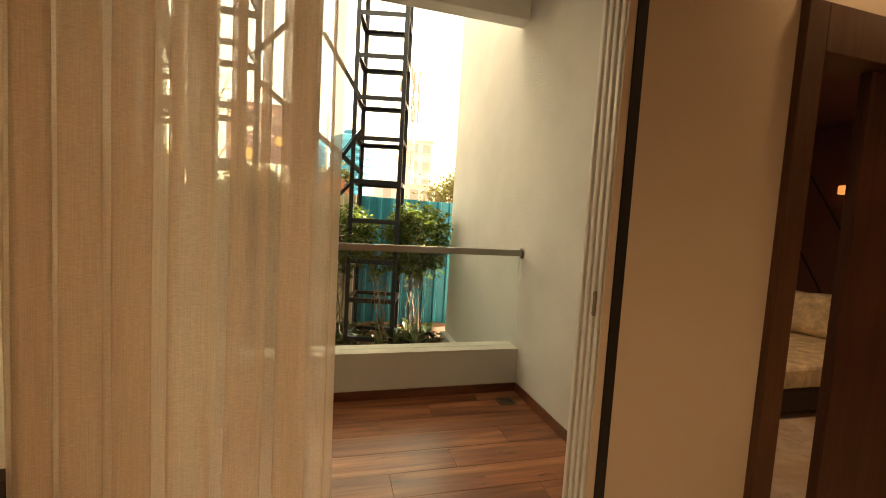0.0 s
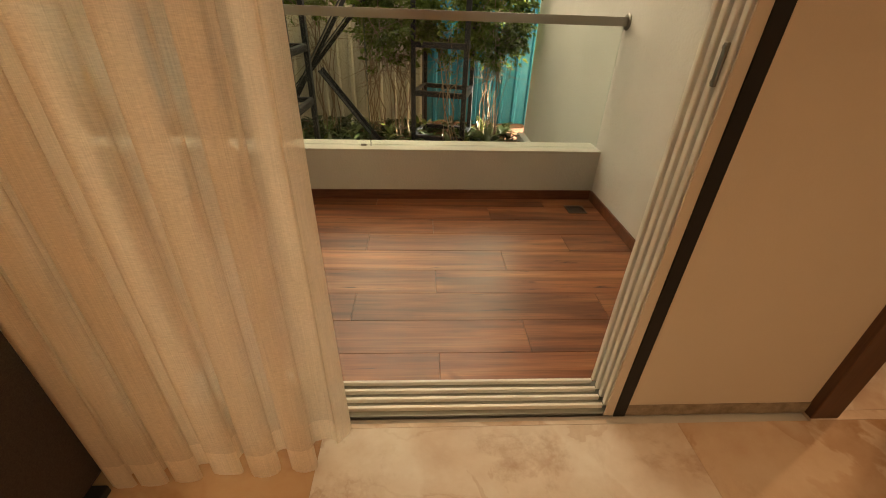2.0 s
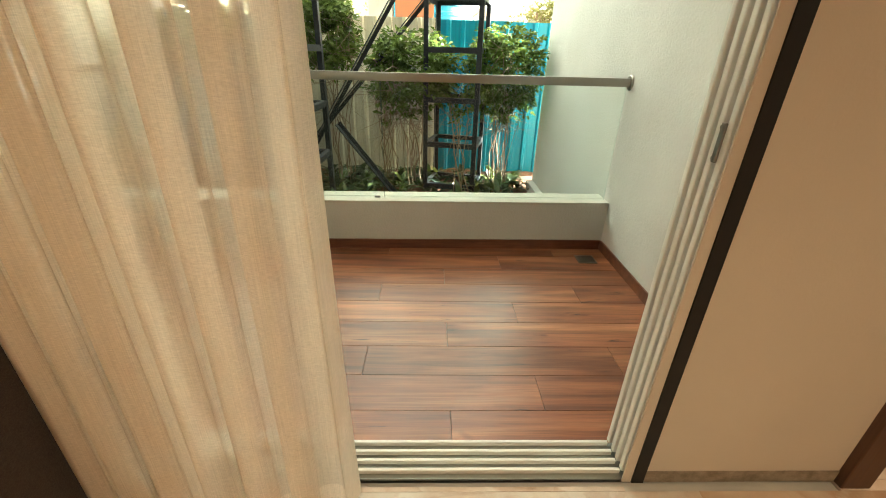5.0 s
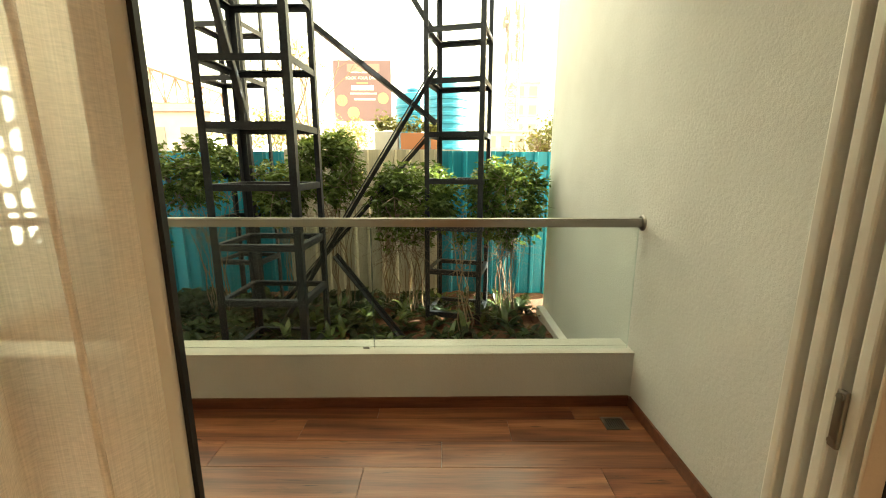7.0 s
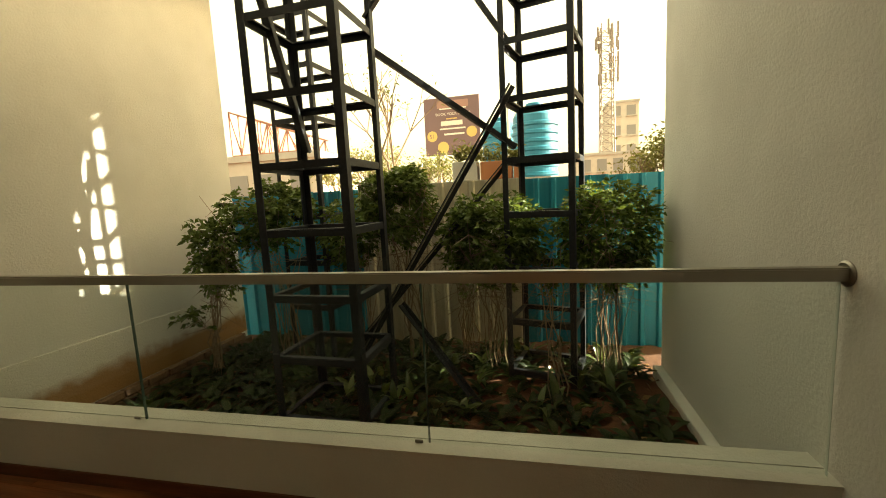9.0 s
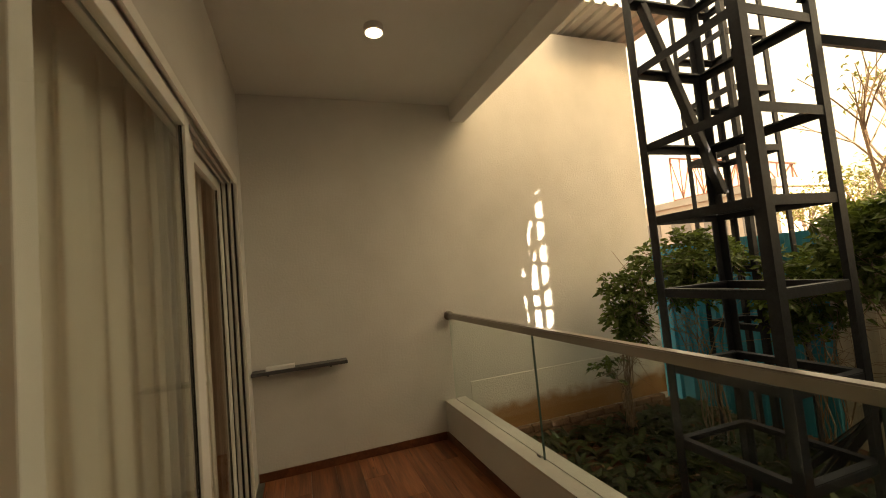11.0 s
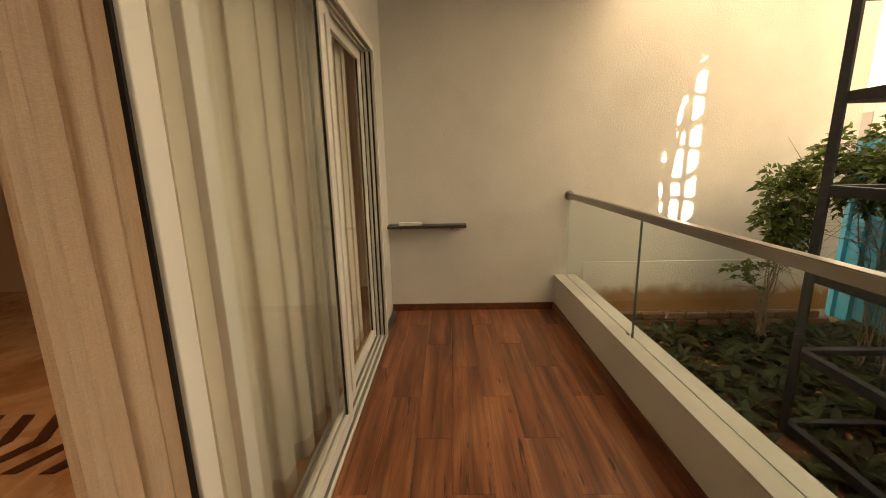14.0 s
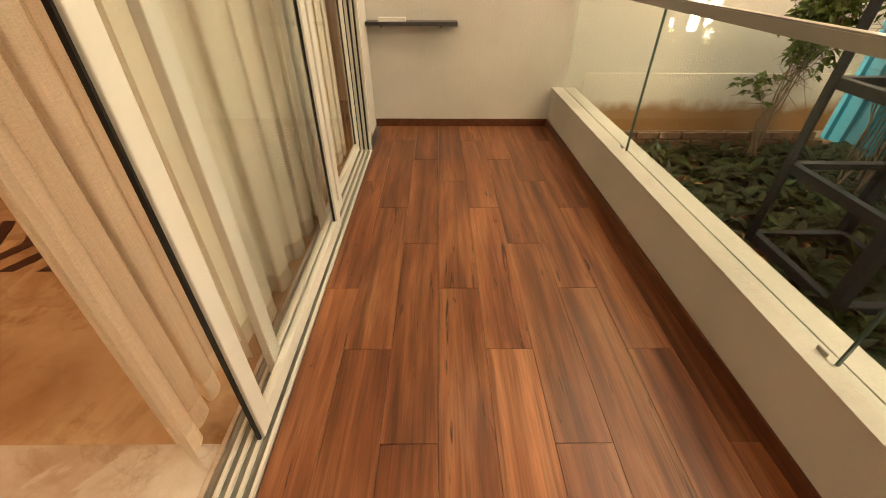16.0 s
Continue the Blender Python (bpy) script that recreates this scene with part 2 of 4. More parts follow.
BARK = material("shrub_bark", (0.25, 0.175, 0.115), 0.85)
CONCRETE = stucco("concrete", (0.42, 0.40, 0.37), (0.52, 0.50, 0.46), 0.4, 30)
TAUPE = material("taupe_baseboard", (0.30, 0.24, 0.18), 0.5)
UPHOLSTERY = material("dark_brown_upholstery", (0.055, 0.042, 0.034), 0.9)
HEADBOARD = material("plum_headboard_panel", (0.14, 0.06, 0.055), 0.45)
BEDDING = material("cream_bedding", (0.66, 0.55, 0.40), 0.85)
BRICK = material("old_footing_brick", (0.17, 0.10, 0.06), 0.9)
ZINC = material("zinc_roof_sheet", (0.52, 0.50, 0.47), 0.45, 0.5)
TANK = material("blue_tank_plastic", (0.02, 0.20, 0.32), 0.4)
FAR_PLASTER = stucco("far_building_plaster", (0.55, 0.50, 0.44), (0.62, 0.57, 0.50), 0.1, 2)
# Window colour is lightened to hold the distance haze.
FAR_HAZED_GLASS = material("hazed_window_glass", (0.27, 0.26, 0.25), 0.3)
MAST = material("galvanised_mast", (0.30, 0.26, 0.23), 0.6, 0.2)
# Red primer paled in the colour itself for the haze before the trusses.
RED_STEEL = material("hazed_red_primer_steel", (0.40, 0.19, 0.14), 0.6)
# Brown purple print, raised in tone to include the haze.
POSTER = material("hazed_poster_brown_purple", (0.17, 0.11, 0.12), 0.5)
POSTER_RED = material("poster_red", (0.34, 0.20, 0.17), 0.5)
POSTER_WHITE = material("poster_white", (0.75, 0.72, 0.66), 0.5)
POSTER_GOLD = material("poster_gold", (0.62, 0.45, 0.16), 0.5)
TERRACOTTA = material("terracotta", (0.42, 0.17, 0.08), 0.8)
for mat, sc, st in ((SOIL, 18, 0.9), (BARK, 60, 0.6), (UPHOLSTERY, 300, 0.3), (BRICK, 35, 0.8), (DARK_STEEL, 40, 0.12), (BEDDING, 12, 0.3), (TAUPE, 30, 0.05)):
    nn = Nodes(mat)
    fac = nn.noise(nn.world_coords(), sc, 6, 0.65)
    c = tuple(mat.node_tree.nodes["Principled BSDF"].inputs["Base Color"].default_value)[:3]
    nn.base(nn.ramp(fac, [(0.3, tuple(k * 0.6 for k in c)), (0.7, tuple(min(1, k * 1.35) for k in c))]))
    nn.bump(fac, st, 0.01)


def glow(name, color, strength):
    m = bpy.data.materials.new(name)
    m.use_nodes = True
    b = m.node_tree.nodes["Principled BSDF"]
    b.inputs["Emission Color"].default_value = (*color, 1)
    b.inputs["Emission Strength"].default_value = strength
    return m


LAMP_GLOW = glow("lamp_diffuser", (1.0, 0.85, 0.60), 1.6)


def clear_glass(name, tint):
    """Thin clear glass: seen straight through, with gloss that grows towards grazing angles."""
    m = bpy.data.materials.new(name)
    m.use_nodes = True
    n = Nodes(m)
    t = m.node_tree
    t.nodes.remove(t.nodes["Principled BSDF"])
    clear, gloss, mix, lw = n.add("BsdfTransparent"), n.add("BsdfGlossy", Roughness=0.01), n.add("MixShader"), n.add("LayerWeight", Blend=0.5)
    clear.inputs[0].default_value = (*tint, 1)
    n.link(n.math("ADD", n.math("MULTIPLY", n.math("POWER", lw.outputs["Facing"], 4.5), 0.32), 0.02), mix.inputs[0])
    n.link(clear.outputs[0], mix.inputs[1]).link(gloss.outputs[0], mix.inputs[2])
    n.link(mix.outputs[0], t.nodes["Material Output"].inputs[0])
    return m


RAIL_GLASS = clear_glass("railing_glass", (0.95, 0.98, 0.965))
DOOR_GLASS = clear_glass("door_glass", (0.97, 0.98, 0.97))
PALE_EDGE = material("pale_glass_edge", (0.50, 0.54, 0.49), 0.35)
GLASS_EDGE = material("green_glass_edge", (0.08, 0.13, 0.11), 0.2)


def cloth(name, color, see, passes=0.4):
    """Sheer woven cloth: part of the light goes straight through, part is scattered on both sides."""
    m = bpy.data.materials.new(name)
    m.use_nodes = True
    n = Nodes(m)
    t = m.node_tree
    t.nodes.remove(t.nodes["Principled BSDF"])
    diff, trans, clear = n.add("BsdfDiffuse"), n.add("BsdfTranslucent"), n.add("BsdfTransparent")
    slub = n.noise(n.coords((1, 1, 6)), 90, 2, 0.5)
    slub2 = n.noise(n.coords((420, 420, 5)), 1.5, 2, 0.6)
    weave = n.math("MULTIPLY", n.math("ADD", slub, slub2), 0.5)
    col = n.ramp(weave, [(0.35, tuple(k * 0.93 for k in color)), (0.65, color)])
    n.link(col, diff.inputs[0]).link(col, trans.inputs[0])
    half, whole = n.add("MixShader", Fac=passes), n.add("MixShader")
    n.link(diff.outputs[0], half.inputs[1]).link(trans.outputs[0], half.inputs[2])
    n.link(n.math("ADD", n.math("MULTIPLY", n.math("SUBTRACT", weave, 0.5), -0.45), see, True), whole.inputs[0])
    n.link(half.outputs[0], whole.inputs[1]).link(clear.outputs[0], whole.inputs[2])
    n.link(whole.outputs[0], t.nodes["Material Output"].inputs[0])
    return m


SHEER = cloth("sheer_linen", (0.96, 0.85, 0.73), 0.37, 0.5)
THICK = cloth("sheer_linen_lining", (0.97, 0.91, 0.81), 0.03, 0.22)
HEM = cloth("sheer_linen_hem", (0.96, 0.85, 0.73), 0.26, 0.5)


def leaf(name, dark, light, trans=0.3, rough=0.32, spec=0.5):
    m = bpy.data.materials.new(name)
    m.use_nodes = True
    n = Nodes(m)
    t = m.node_tree
    rnd = n.add("NewGeometry").outputs["Random Per Island"]
    col = n.ramp(rnd, [(0.0, dark), (0.75, light), (1.0, tuple(k * 1.5 for k in light))])
    n.base(col)
    n.b.inputs["Roughness"].default_value = rough
    n.b.inputs["Specular IOR Level"].default_value = spec
    tr, mix = n.add("BsdfTranslucent"), n.add("MixShader", Fac=trans)
    n.link(n.mix(0.5, col, (0.22, 0.28, 0.03)), tr.inputs[0])
    n.link(n.b.outputs[0], mix.inputs[1]).link(tr.outputs[0], mix.inputs[2])
    n.link(mix.outputs[0], t.nodes["Material Output"].inputs[0])
    return m


LEAF = leaf("shrub_leaf", (0.018, 0.040, 0.012), (0.135, 0.190, 0.056), 0.38, 0.26)
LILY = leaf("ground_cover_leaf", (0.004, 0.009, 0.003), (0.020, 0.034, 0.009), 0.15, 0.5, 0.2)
LILY_PALE = leaf("tall_lily_leaf", (0.035, 0.060, 0.020), (0.130, 0.170, 0.065), 0.35)
DRY_LEAF = leaf("far_tree_leaf", (0.12, 0.11, 0.03), (0.24, 0.22, 0.07))


def sheet_paint(name, c):
    m = material(name, c, 0.45, 0.0, 0.5)
    n = Nodes(m)
    streak = n.noise(n.world_coords((9, 9, 0.7)), 2.0, 6, 0.65)
    n.base(n.ramp(streak, [(0.3, tuple(k * 0.7 for k in c)), (0.7, c)]))
    return m


BLUE_SHEET = sheet_paint("blue_fence_sheet", (0.014, 0.27, 0.40))
CREAM_SHEET = sheet_paint("cream_fence_sheet", (0.62, 0.56, 0.43))


# ---- building helpers ----
def add_box(bm, x0, x1, y0, y1, z0, z1, bevel=0.0, m=None):
    g = bmesh.ops.create_cube(bm, size=1.0)
    for v in g["verts"]:
        v.co = Vector((x0 + (v.co.x + 0.5) * (x1 - x0), y0 + (v.co.y + 0.5) * (y1 - y0), z0 + (v.co.z + 0.5) * (z1 - z0)))
        if m is not None:
            v.co = m @ v.co
    if bevel:
        edges = list({e for v in g["verts"] for e in v.link_edges})
        bmesh.ops.bevel(bm, geom=edges, offset=bevel, segments=2, affect="EDGES", profile=0.5)


def add_prism(bm, plan, z0, z1):
    """An upright block on a plan of corners, counter-clockwise."""
    low, high = [bm.verts.new((x, y, z0)) for x, y in plan], [bm.verts.new((x, y, z1)) for x, y in plan]
    bm.faces.new(low[::-1])
    bm.faces.new(high)
    for i in range(len(plan)):
        k = (i + 1) % len(plan)
        bm.faces.new((low[i], low[k], high[k], high[i]))


def add_bar(bm, a, b, w, h=None, sides=4, taper=1.0):
    """A bar from a to b: square for four sides, round for more."""
    a, b = Vector(a), Vector(b)
    d = b - a
    q = d.to_track_quat("Z", "Y").to_matrix()
    h = h or w
    rings = []
    for p, k in ((a, 1.0), (b, taper)):
        ring = []
        for i in range(sides):
            ang = 2 * math.pi * (i + 0.5) / sides
            r = math.sqrt(0.5) if sides == 4 else 0.5
            ring.append(bm.verts.new(p + q @ Vector((math.cos(ang) * r * w * k, math.sin(ang) * r * h * k, 0))))
        rings.append(ring)
    for i in range(sides):
        k = (i + 1) % sides
        bm.faces.new((rings[0][i], rings[0][k], rings[1][k], rings[1][i]))
    bm.faces.new(rings[0][::-1])
    bm.faces.new(rings[1])


def add_lathe(bm, profile, n=32, at=(0, 0, 0), axis="Z"):
    """A body of revolution from (radius, height) pairs."""
    rot = {"Z": Matrix(), "X": Matrix.Rotation(math.pi / 2, 4, "Y"), "Y": Matrix.Rotation(-math.pi / 2, 4, "X")}[axis]
    rings = []
    for r, z in profile:
        rings.append([bm.verts.new(Vector(at) + rot @ Vector((r * math.cos(2 * math.pi * i / n), r * math.sin(2 * math.pi * i / n), z))) for i in range(n)])
    for a, b in zip(rings, rings[1:]):
        for i in range(n):
            bm.faces.new((a[i], a[(i + 1) % n], b[(i + 1) % n], b[i]))
    bm.faces.new(rings[0][::-1])
    bm.faces.new(rings[-1])


def mesh_object(name, bm, mat, parent=None, smooth=False):
    bmesh.ops.recalc_face_normals(bm, faces=bm.faces)
    me = bpy.data.meshes.new(name)
    bm.to_mesh(me)
    bm.free()
    if smooth:
        me.polygons.foreach_set("use_smooth", [True] * len(me.polygons))
    me.materials.append(mat)
    ob = new(name, me)
    if parent:
        ob.parent = parent
        ob.matrix_parent_inverse = parent.matrix_basis.inverted()
    return ob


def part(name, bm, mat, parent, label="", smooth=False):
    return tagged(mesh_object(name, bm, mat, parent, smooth), label)


def box(name, dims, mat, parent=None, bevel=0.0):
    bm = bmesh.new()
    add_box(bm, *dims, bevel)
    return mesh_object(name, bm, mat, parent)


def empty(name, at=(0, 0, 0), rz=0.0):
    ob = new(name)
    ob.matrix_basis = pose(*at, 0, 0, rz)
    return ob


def structure(ob, label=""):
    return tagged(ob, label, kind="structure")


# ---- plan ----
XR, XL = 0.610, -4.155          # faces of the balcony's end walls
FRAME_L, FRAME_T = -3.52, 2.38  # the sliding door's opening
CEIL_OUT, CEIL_IN = 3.29, 2.75
GROUND = -0.20


def inner(x):
    """The parapet's inner face."""
    return 1.655 + (x - XL) / (XR - XL) * 0.095


def glass_y(x):
    return 1.765 + (x - XL) / (XR - XL) * 0.04


# ---- setting: balcony ----
structure(box("floor_balcony", (XL - 0.1, XR + 0.1, 0.04, 1.85, -0.30, -0.010), CONCRETE), "concrete bed under the wood-look floor tiles")
bm = bmesh.new()
add_box(bm, FRAME_L, 0.045, -0.10, -0.01, FRAME_T, CEIL_OUT)
add_box(bm, XL, FRAME_L, -0.10, -0.01, 0, CEIL_OUT)
add_box(bm, 0.07, 0.745, -0.10, -0.01, 0, CEIL_OUT)
add_box(bm, 0.045, 0.07, -0.085, -0.01, 0, CEIL_OUT)
structure(mesh_object("wall_facade_outside", bm, WALL_OUT), "cream stucco wall round the sliding door")
structure(box("wall_right", (XR, XR + 0.18, 0.0, 4.02, -0.4, 4.85), WALL_OUT), "rough white stucco wall beside the balcony")
structure(box("wall_left", (XL - 0.2, XL, -0.1, 4.42, -0.4, 4.22), WALL_OUT), "rough cream stucco wall at the balcony's end")
structure(box("wall_left_plinth", (XL + 0.002, XL + 0.014, 1.93, 4.40, -0.04, 0.49), STAINED, None, 0.003), "stucco wall foot stained by red soil")
structure(box("ceiling_balcony", (XL - 0.2, XR + 0.18, -0.1, 1.97, CEIL_OUT, CEIL_OUT + 0.18), CEILING))
structure(box("ceiling_beam", (XL, XR, 1.97, 2.13, 3.12, CEIL_OUT + 0.18), CEILING, None, 0.004))
bm = bmesh.new()
add_prism(bm, [(XL, inner(XL)), (XR, inner(XR)), (XR, inner(XR) + 0.2), (XL, inner(XL) + 0.2)], -0.4, 0.345)
structure(mesh_object("parapet_wall", bm, PARAPET), "low cream plastered parapet under the glass railing")
CAP = stucco("weathered_coping", (0.44, 0.42, 0.37), (0.60, 0.575, 0.52), 0.5, 40)
cap = empty("parapet_cap", (0, 0, 0.345))
for k, (d0, d1) in enumerate(((-0.006, 0.098), (0.106, 0.206))):
    bm = bmesh.new()
    add_prism(bm, [(XL, inner(XL) + d0), (XR, inner(XR) + d0), (XR, inner(XR) + d1), (XL, inner(XL) + d1)], 0.345, 0.362)
    part("cap_slab", bm, CAP, cap)
structure(cap, "cream stone coping with a slot for the glass")
skirting = empty("baseboard_balcony")
bm = bmesh.new()
add_prism(bm, [(XL + 0.012, inner(XL) - 0.012), (XR - 0.012, inner(XR) - 0.012), (XR - 0.012, inner(XR) - 0.0005), (XL + 0.012, inner(XL) - 0.0005)], 0.0, 0.07)
part("baseboard", bm, SKIRT, skirting)
part("baseboard", (lambda b: (add_box(b, XR - 0.012, XR - 0.0005, 0.05, inner(XR) - 0.013, 0, 0.07), b)[1])(bmesh.new()), SKIRT, skirting)
part("baseboard", (lambda b: (add_box(b, XL + 0.0005, XL + 0.012, 0.0, inner(XL) - 0.013, 0, 0.07), b)[1])(bmesh.new()), SKIRT, skirting)
structure(skirting, "reddish wood-look skirting tiles")
structure(box("wall_right_plinth", (XR - 0.085, XR - 0.001, 1.96, 3.98, -0.4, -0.12), WALL_OUT, None, 0.01), "cream plastered ledge along the wall's foot")

# ---- setting: living room and bedroom ----
structure(box("floor_living", (-5.0, 5.0, -5.2, -0.10, -0.30, -0.012), CONCRETE), "screed under the marble tiles")
structure(box("floor_bedroom", (0.80, 5.0, -0.10, 4.0, -0.30, 0.0), MARBLE), "pale carpet-like floor of the bedroom")
for k, dims in enumerate(((0.072, 0.745, -0.104, -0.1005, 0, CEIL_IN), (-5.0, FRAME_L, -0.115, -0.1005, 0, CEIL_IN),
                          (FRAME_L, 0.031, -0.115, -0.1005, FRAME_T + 0.031, CEIL_IN), (0.745, 1.85, -0.115, -0.0, 2.30, CEIL_IN),
                          (1.85, 5.0, -0.115, -0.0, 0, CEIL_IN))):
    structure(box("wall_inside_%d" % (k + 1), dims, WALL_IN), "plain beige painted interior wall")
structure(box("wall_south", (-5.0, 5.0, -5.3, -5.2, 0, CEIL_IN), WALL_IN))
structure(box("wall_west", (-5.1, -5.0, -5.3, -0.1, 0, CEIL_IN), WALL_IN))
structure(box("wall_east", (5.0, 5.1, -5.3, 4.1, 0, CEIL_IN), WALL_IN))
structure(box("wall_bedroom_back", (0.80, 5.0, 4.0, 4.1, 0, CEIL_IN), WALL_IN))
structure(box("ceiling_living", (-5.0, 5.0, -5.2, -0.115, CEIL_IN, CEIL_IN + 0.15), CEILING))
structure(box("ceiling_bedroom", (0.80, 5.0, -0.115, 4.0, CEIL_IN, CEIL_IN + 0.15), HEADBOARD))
structure(box("baseboard_living", (0.072, 0.745, -0.108, -0.1045, 0, 0.055), TAUPE, None, 0.002), "taupe baseboard under the beige wall")

# ---- setting: garden ----
def ground():
    bm = bmesh.new()
    near = [(-4.2 + 0.16 * i) for i in range(32)]
    xs = [-400, -60, -12] + near + [3, 12, 60, 400]
    ys = [-400, -60, -8, 1.9] + [2.05 + 0.16 * i for i in range(18)] + [6, 12, 30, 120, 500]
    grid = {}
    for i, x in enumerate(xs):
        for j, y in enumerate(ys):
            z = GROUND - 0.12
            if -4.3 < x < 0.9 and 1.8 < y < 5:
                z = GROUND + 0.05 * noise.noise(Vector((x * 1.7, y * 1.7, 0))) + 0.02 * noise.noise(Vector((x * 7, y * 7, 3)))
            if y < 1.95 and -6 < x < 6:
                z = GROUND - 0.2
            grid[i, j] = bm.verts.new((x, y, z if y > 1.95 or abs(x) > 6 else -0.45))
    for i in range(len(xs) - 1):
        for j in range(len(ys) - 1):
            bm.faces.new((grid[i, j], grid[i + 1, j], grid[i + 1, j + 1], grid[i, j + 1]))
    return structure(mesh_object("ground", bm, SOIL, None, True), "dark red garden soil with leaf litter")


ground()
# Added out of view: cuts off the top of the sun patch on wall_left.
structure(box("upper_storey", (XR, XR + 0.18, 0.0, 4.66, 4.85, 6.7), CEILING), "unseen block added over the side wall to cut the sun patch's top")
# Unseen storey, its height set to dim the skylight on the garden.
structure(box("upper_storey_front", (XL - 0.2, XR - 0.001, -0.1, 2.13, CEIL_OUT + 0.181, 4.3), CEILING), "unseen upper storey added over the balcony to hold back skylight")
# Unseen sloping panel, added so the sun patch on wall_left narrows upwards.
bm = bmesh.new()
add_prism(bm, [(3.4, 3.805), (4.30, 3.805), (4.72, 5.32), (4.95, 5.6), (3.4, 5.6)], 0.0, 0.2)
bmesh.ops.transform(bm, matrix=Matrix(((0, 0, 1, 2.0), (1, 0, 0, 0), (0, 1, 0, 0), (0, 0, 0, 1))), verts=bm.verts)
structure(mesh_object("wall_neighbour_gable", bm, FAR_PLASTER), "unseen rendered sloping panel added to slant the sun patch's edge")
# Hidden behind wall_right; added to limit the sun strip's far side.
structure(box("wall_neighbour", (3.0, 3.3, 5.18, 11.0, -0.4, 7.7), FAR_PLASTER), "unseen rendered wall added to bound the sun strip")
# Unseen ledge, added to shade the lower part of wall_left.
structure(box("wall_neighbour_canopy", (2.0, 2.2, 4.15, 5.15, 3.0, 3.80), FAR_PLASTER), "unseen rendered ledge added to keep sun off the wall's lower part")
# Unseen pier, added to join that ledge to the wall behind.
structure(box("wall_neighbour_pier", (2.0, 3.0, 5.155, 5.45, -0.4, 3.80), FAR_PLASTER), "unseen rendered pier added beside the sun-blocking ledge")

# ---- sliding door ----
FINS = (0.034, -0.004, -0.040, -0.076)
door = empty("door_1", (-1.75, -0.03, 0))
bm = bmesh.new()
for fy in FINS:
    add_box(bm, FRAME_L + 0.03, 0.0, fy - 0.006, fy + 0.006, 0.008, 0.026, 0.002)
part("sill_ribs", bm, ALU, door, "ribbed aluminium sill track")
bm = bmesh.new()
add_box(bm, FRAME_L, 0.028, -0.10, 0.04, 0.0, 0.008)
part("sill_base", bm, TRACK, door)
bm = bmesh.new()
add_box(bm, FRAME_L, 0.028, -0.10, 0.04, FRAME_T - 0.008, FRAME_T)
for fy in FINS:
    add_box(bm, FRAME_L + 0.03, 0.0, fy - 0.006, fy + 0.006, FRAME_T - 0.045, FRAME_T - 0.008)
part("head_track", bm, ALU, door)
bm = bmesh.new()
add_box(bm, 0.028, 0.044, -0.10, 0.04, 0, FRAME_T)
part("jamb", bm, TRACK, door)
for fy in FINS:
    bm = bmesh.new()
    add_box(bm, 0.0, 0.028, fy - 0.010, fy + 0.010, 0.026, FRAME_T - 0.045, 0.004)
    part("jamb_rib", bm, ALU, door)
bm = bmesh.new()
add_box(bm, -0.002, 0.031, -0.107, -0.101, 0, FRAME_T + 0.03, 0.002)
part("jamb_cover", bm, WALL_IN, door, "beige cover strip")
bm = bmesh.new()
add_box(bm, 0.0315, 0.0715, -0.111, -0.1005, 0, CEIL_IN)
part("gasket", bm, BLACK, door, "black rubber gasket strip")
bm = bmesh.new()
add_box(bm, FRAME_L, FRAME_L + 0.018, -0.10, 0.04, 0, FRAME_T)
for fy in FINS:
    add_box(bm, FRAME_L + 0.018, FRAME_L + 0.03, fy - 0.008, fy + 0.008, 0.026, FRAME_T - 0.045)
part("jamb", bm, ALU, door)
for fy in FINS[1:]:
    bm = bmesh.new()
    add_box(bm, FRAME_L + 0.0185, FRAME_L + 0.034, fy + 0.010, fy + 0.020, 0.026, FRAME_T - 0.046)
    part("gasket", bm, BLACK, door, "black sealing line")
bm = bmesh.new()
add_box(bm, FRAME_L - 0.016, 0.045, -0.009, 0.012, FRAME_T + 0.001, FRAME_T + 0.018)
add_box(bm, FRAME_L - 0.016, FRAME_L - 0.001, -0.009, 0.012, 0, FRAME_T + 0.001)
part("gasket", bm, BLACK, door, "black outer sealing line")
bm = bmesh.new()
add_box(bm, -0.007, 0.0, -0.070, -0.055, 1.09, 1.18, 0.002)
add_lathe(bm, [(0.006, 0), (0.006, 0.004)], 10, (-0.009, -0.062, 1.10), "X")
add_lathe(bm, [(0.006, 0), (0.006, 0.004)], 10, (-0.009, -0.062, 1.17), "X")
part("latch_keeper", bm, STEEL, door, "steel latch keeper with screws")
structure(door, "white aluminium sliding door frame with ribbed tracks")


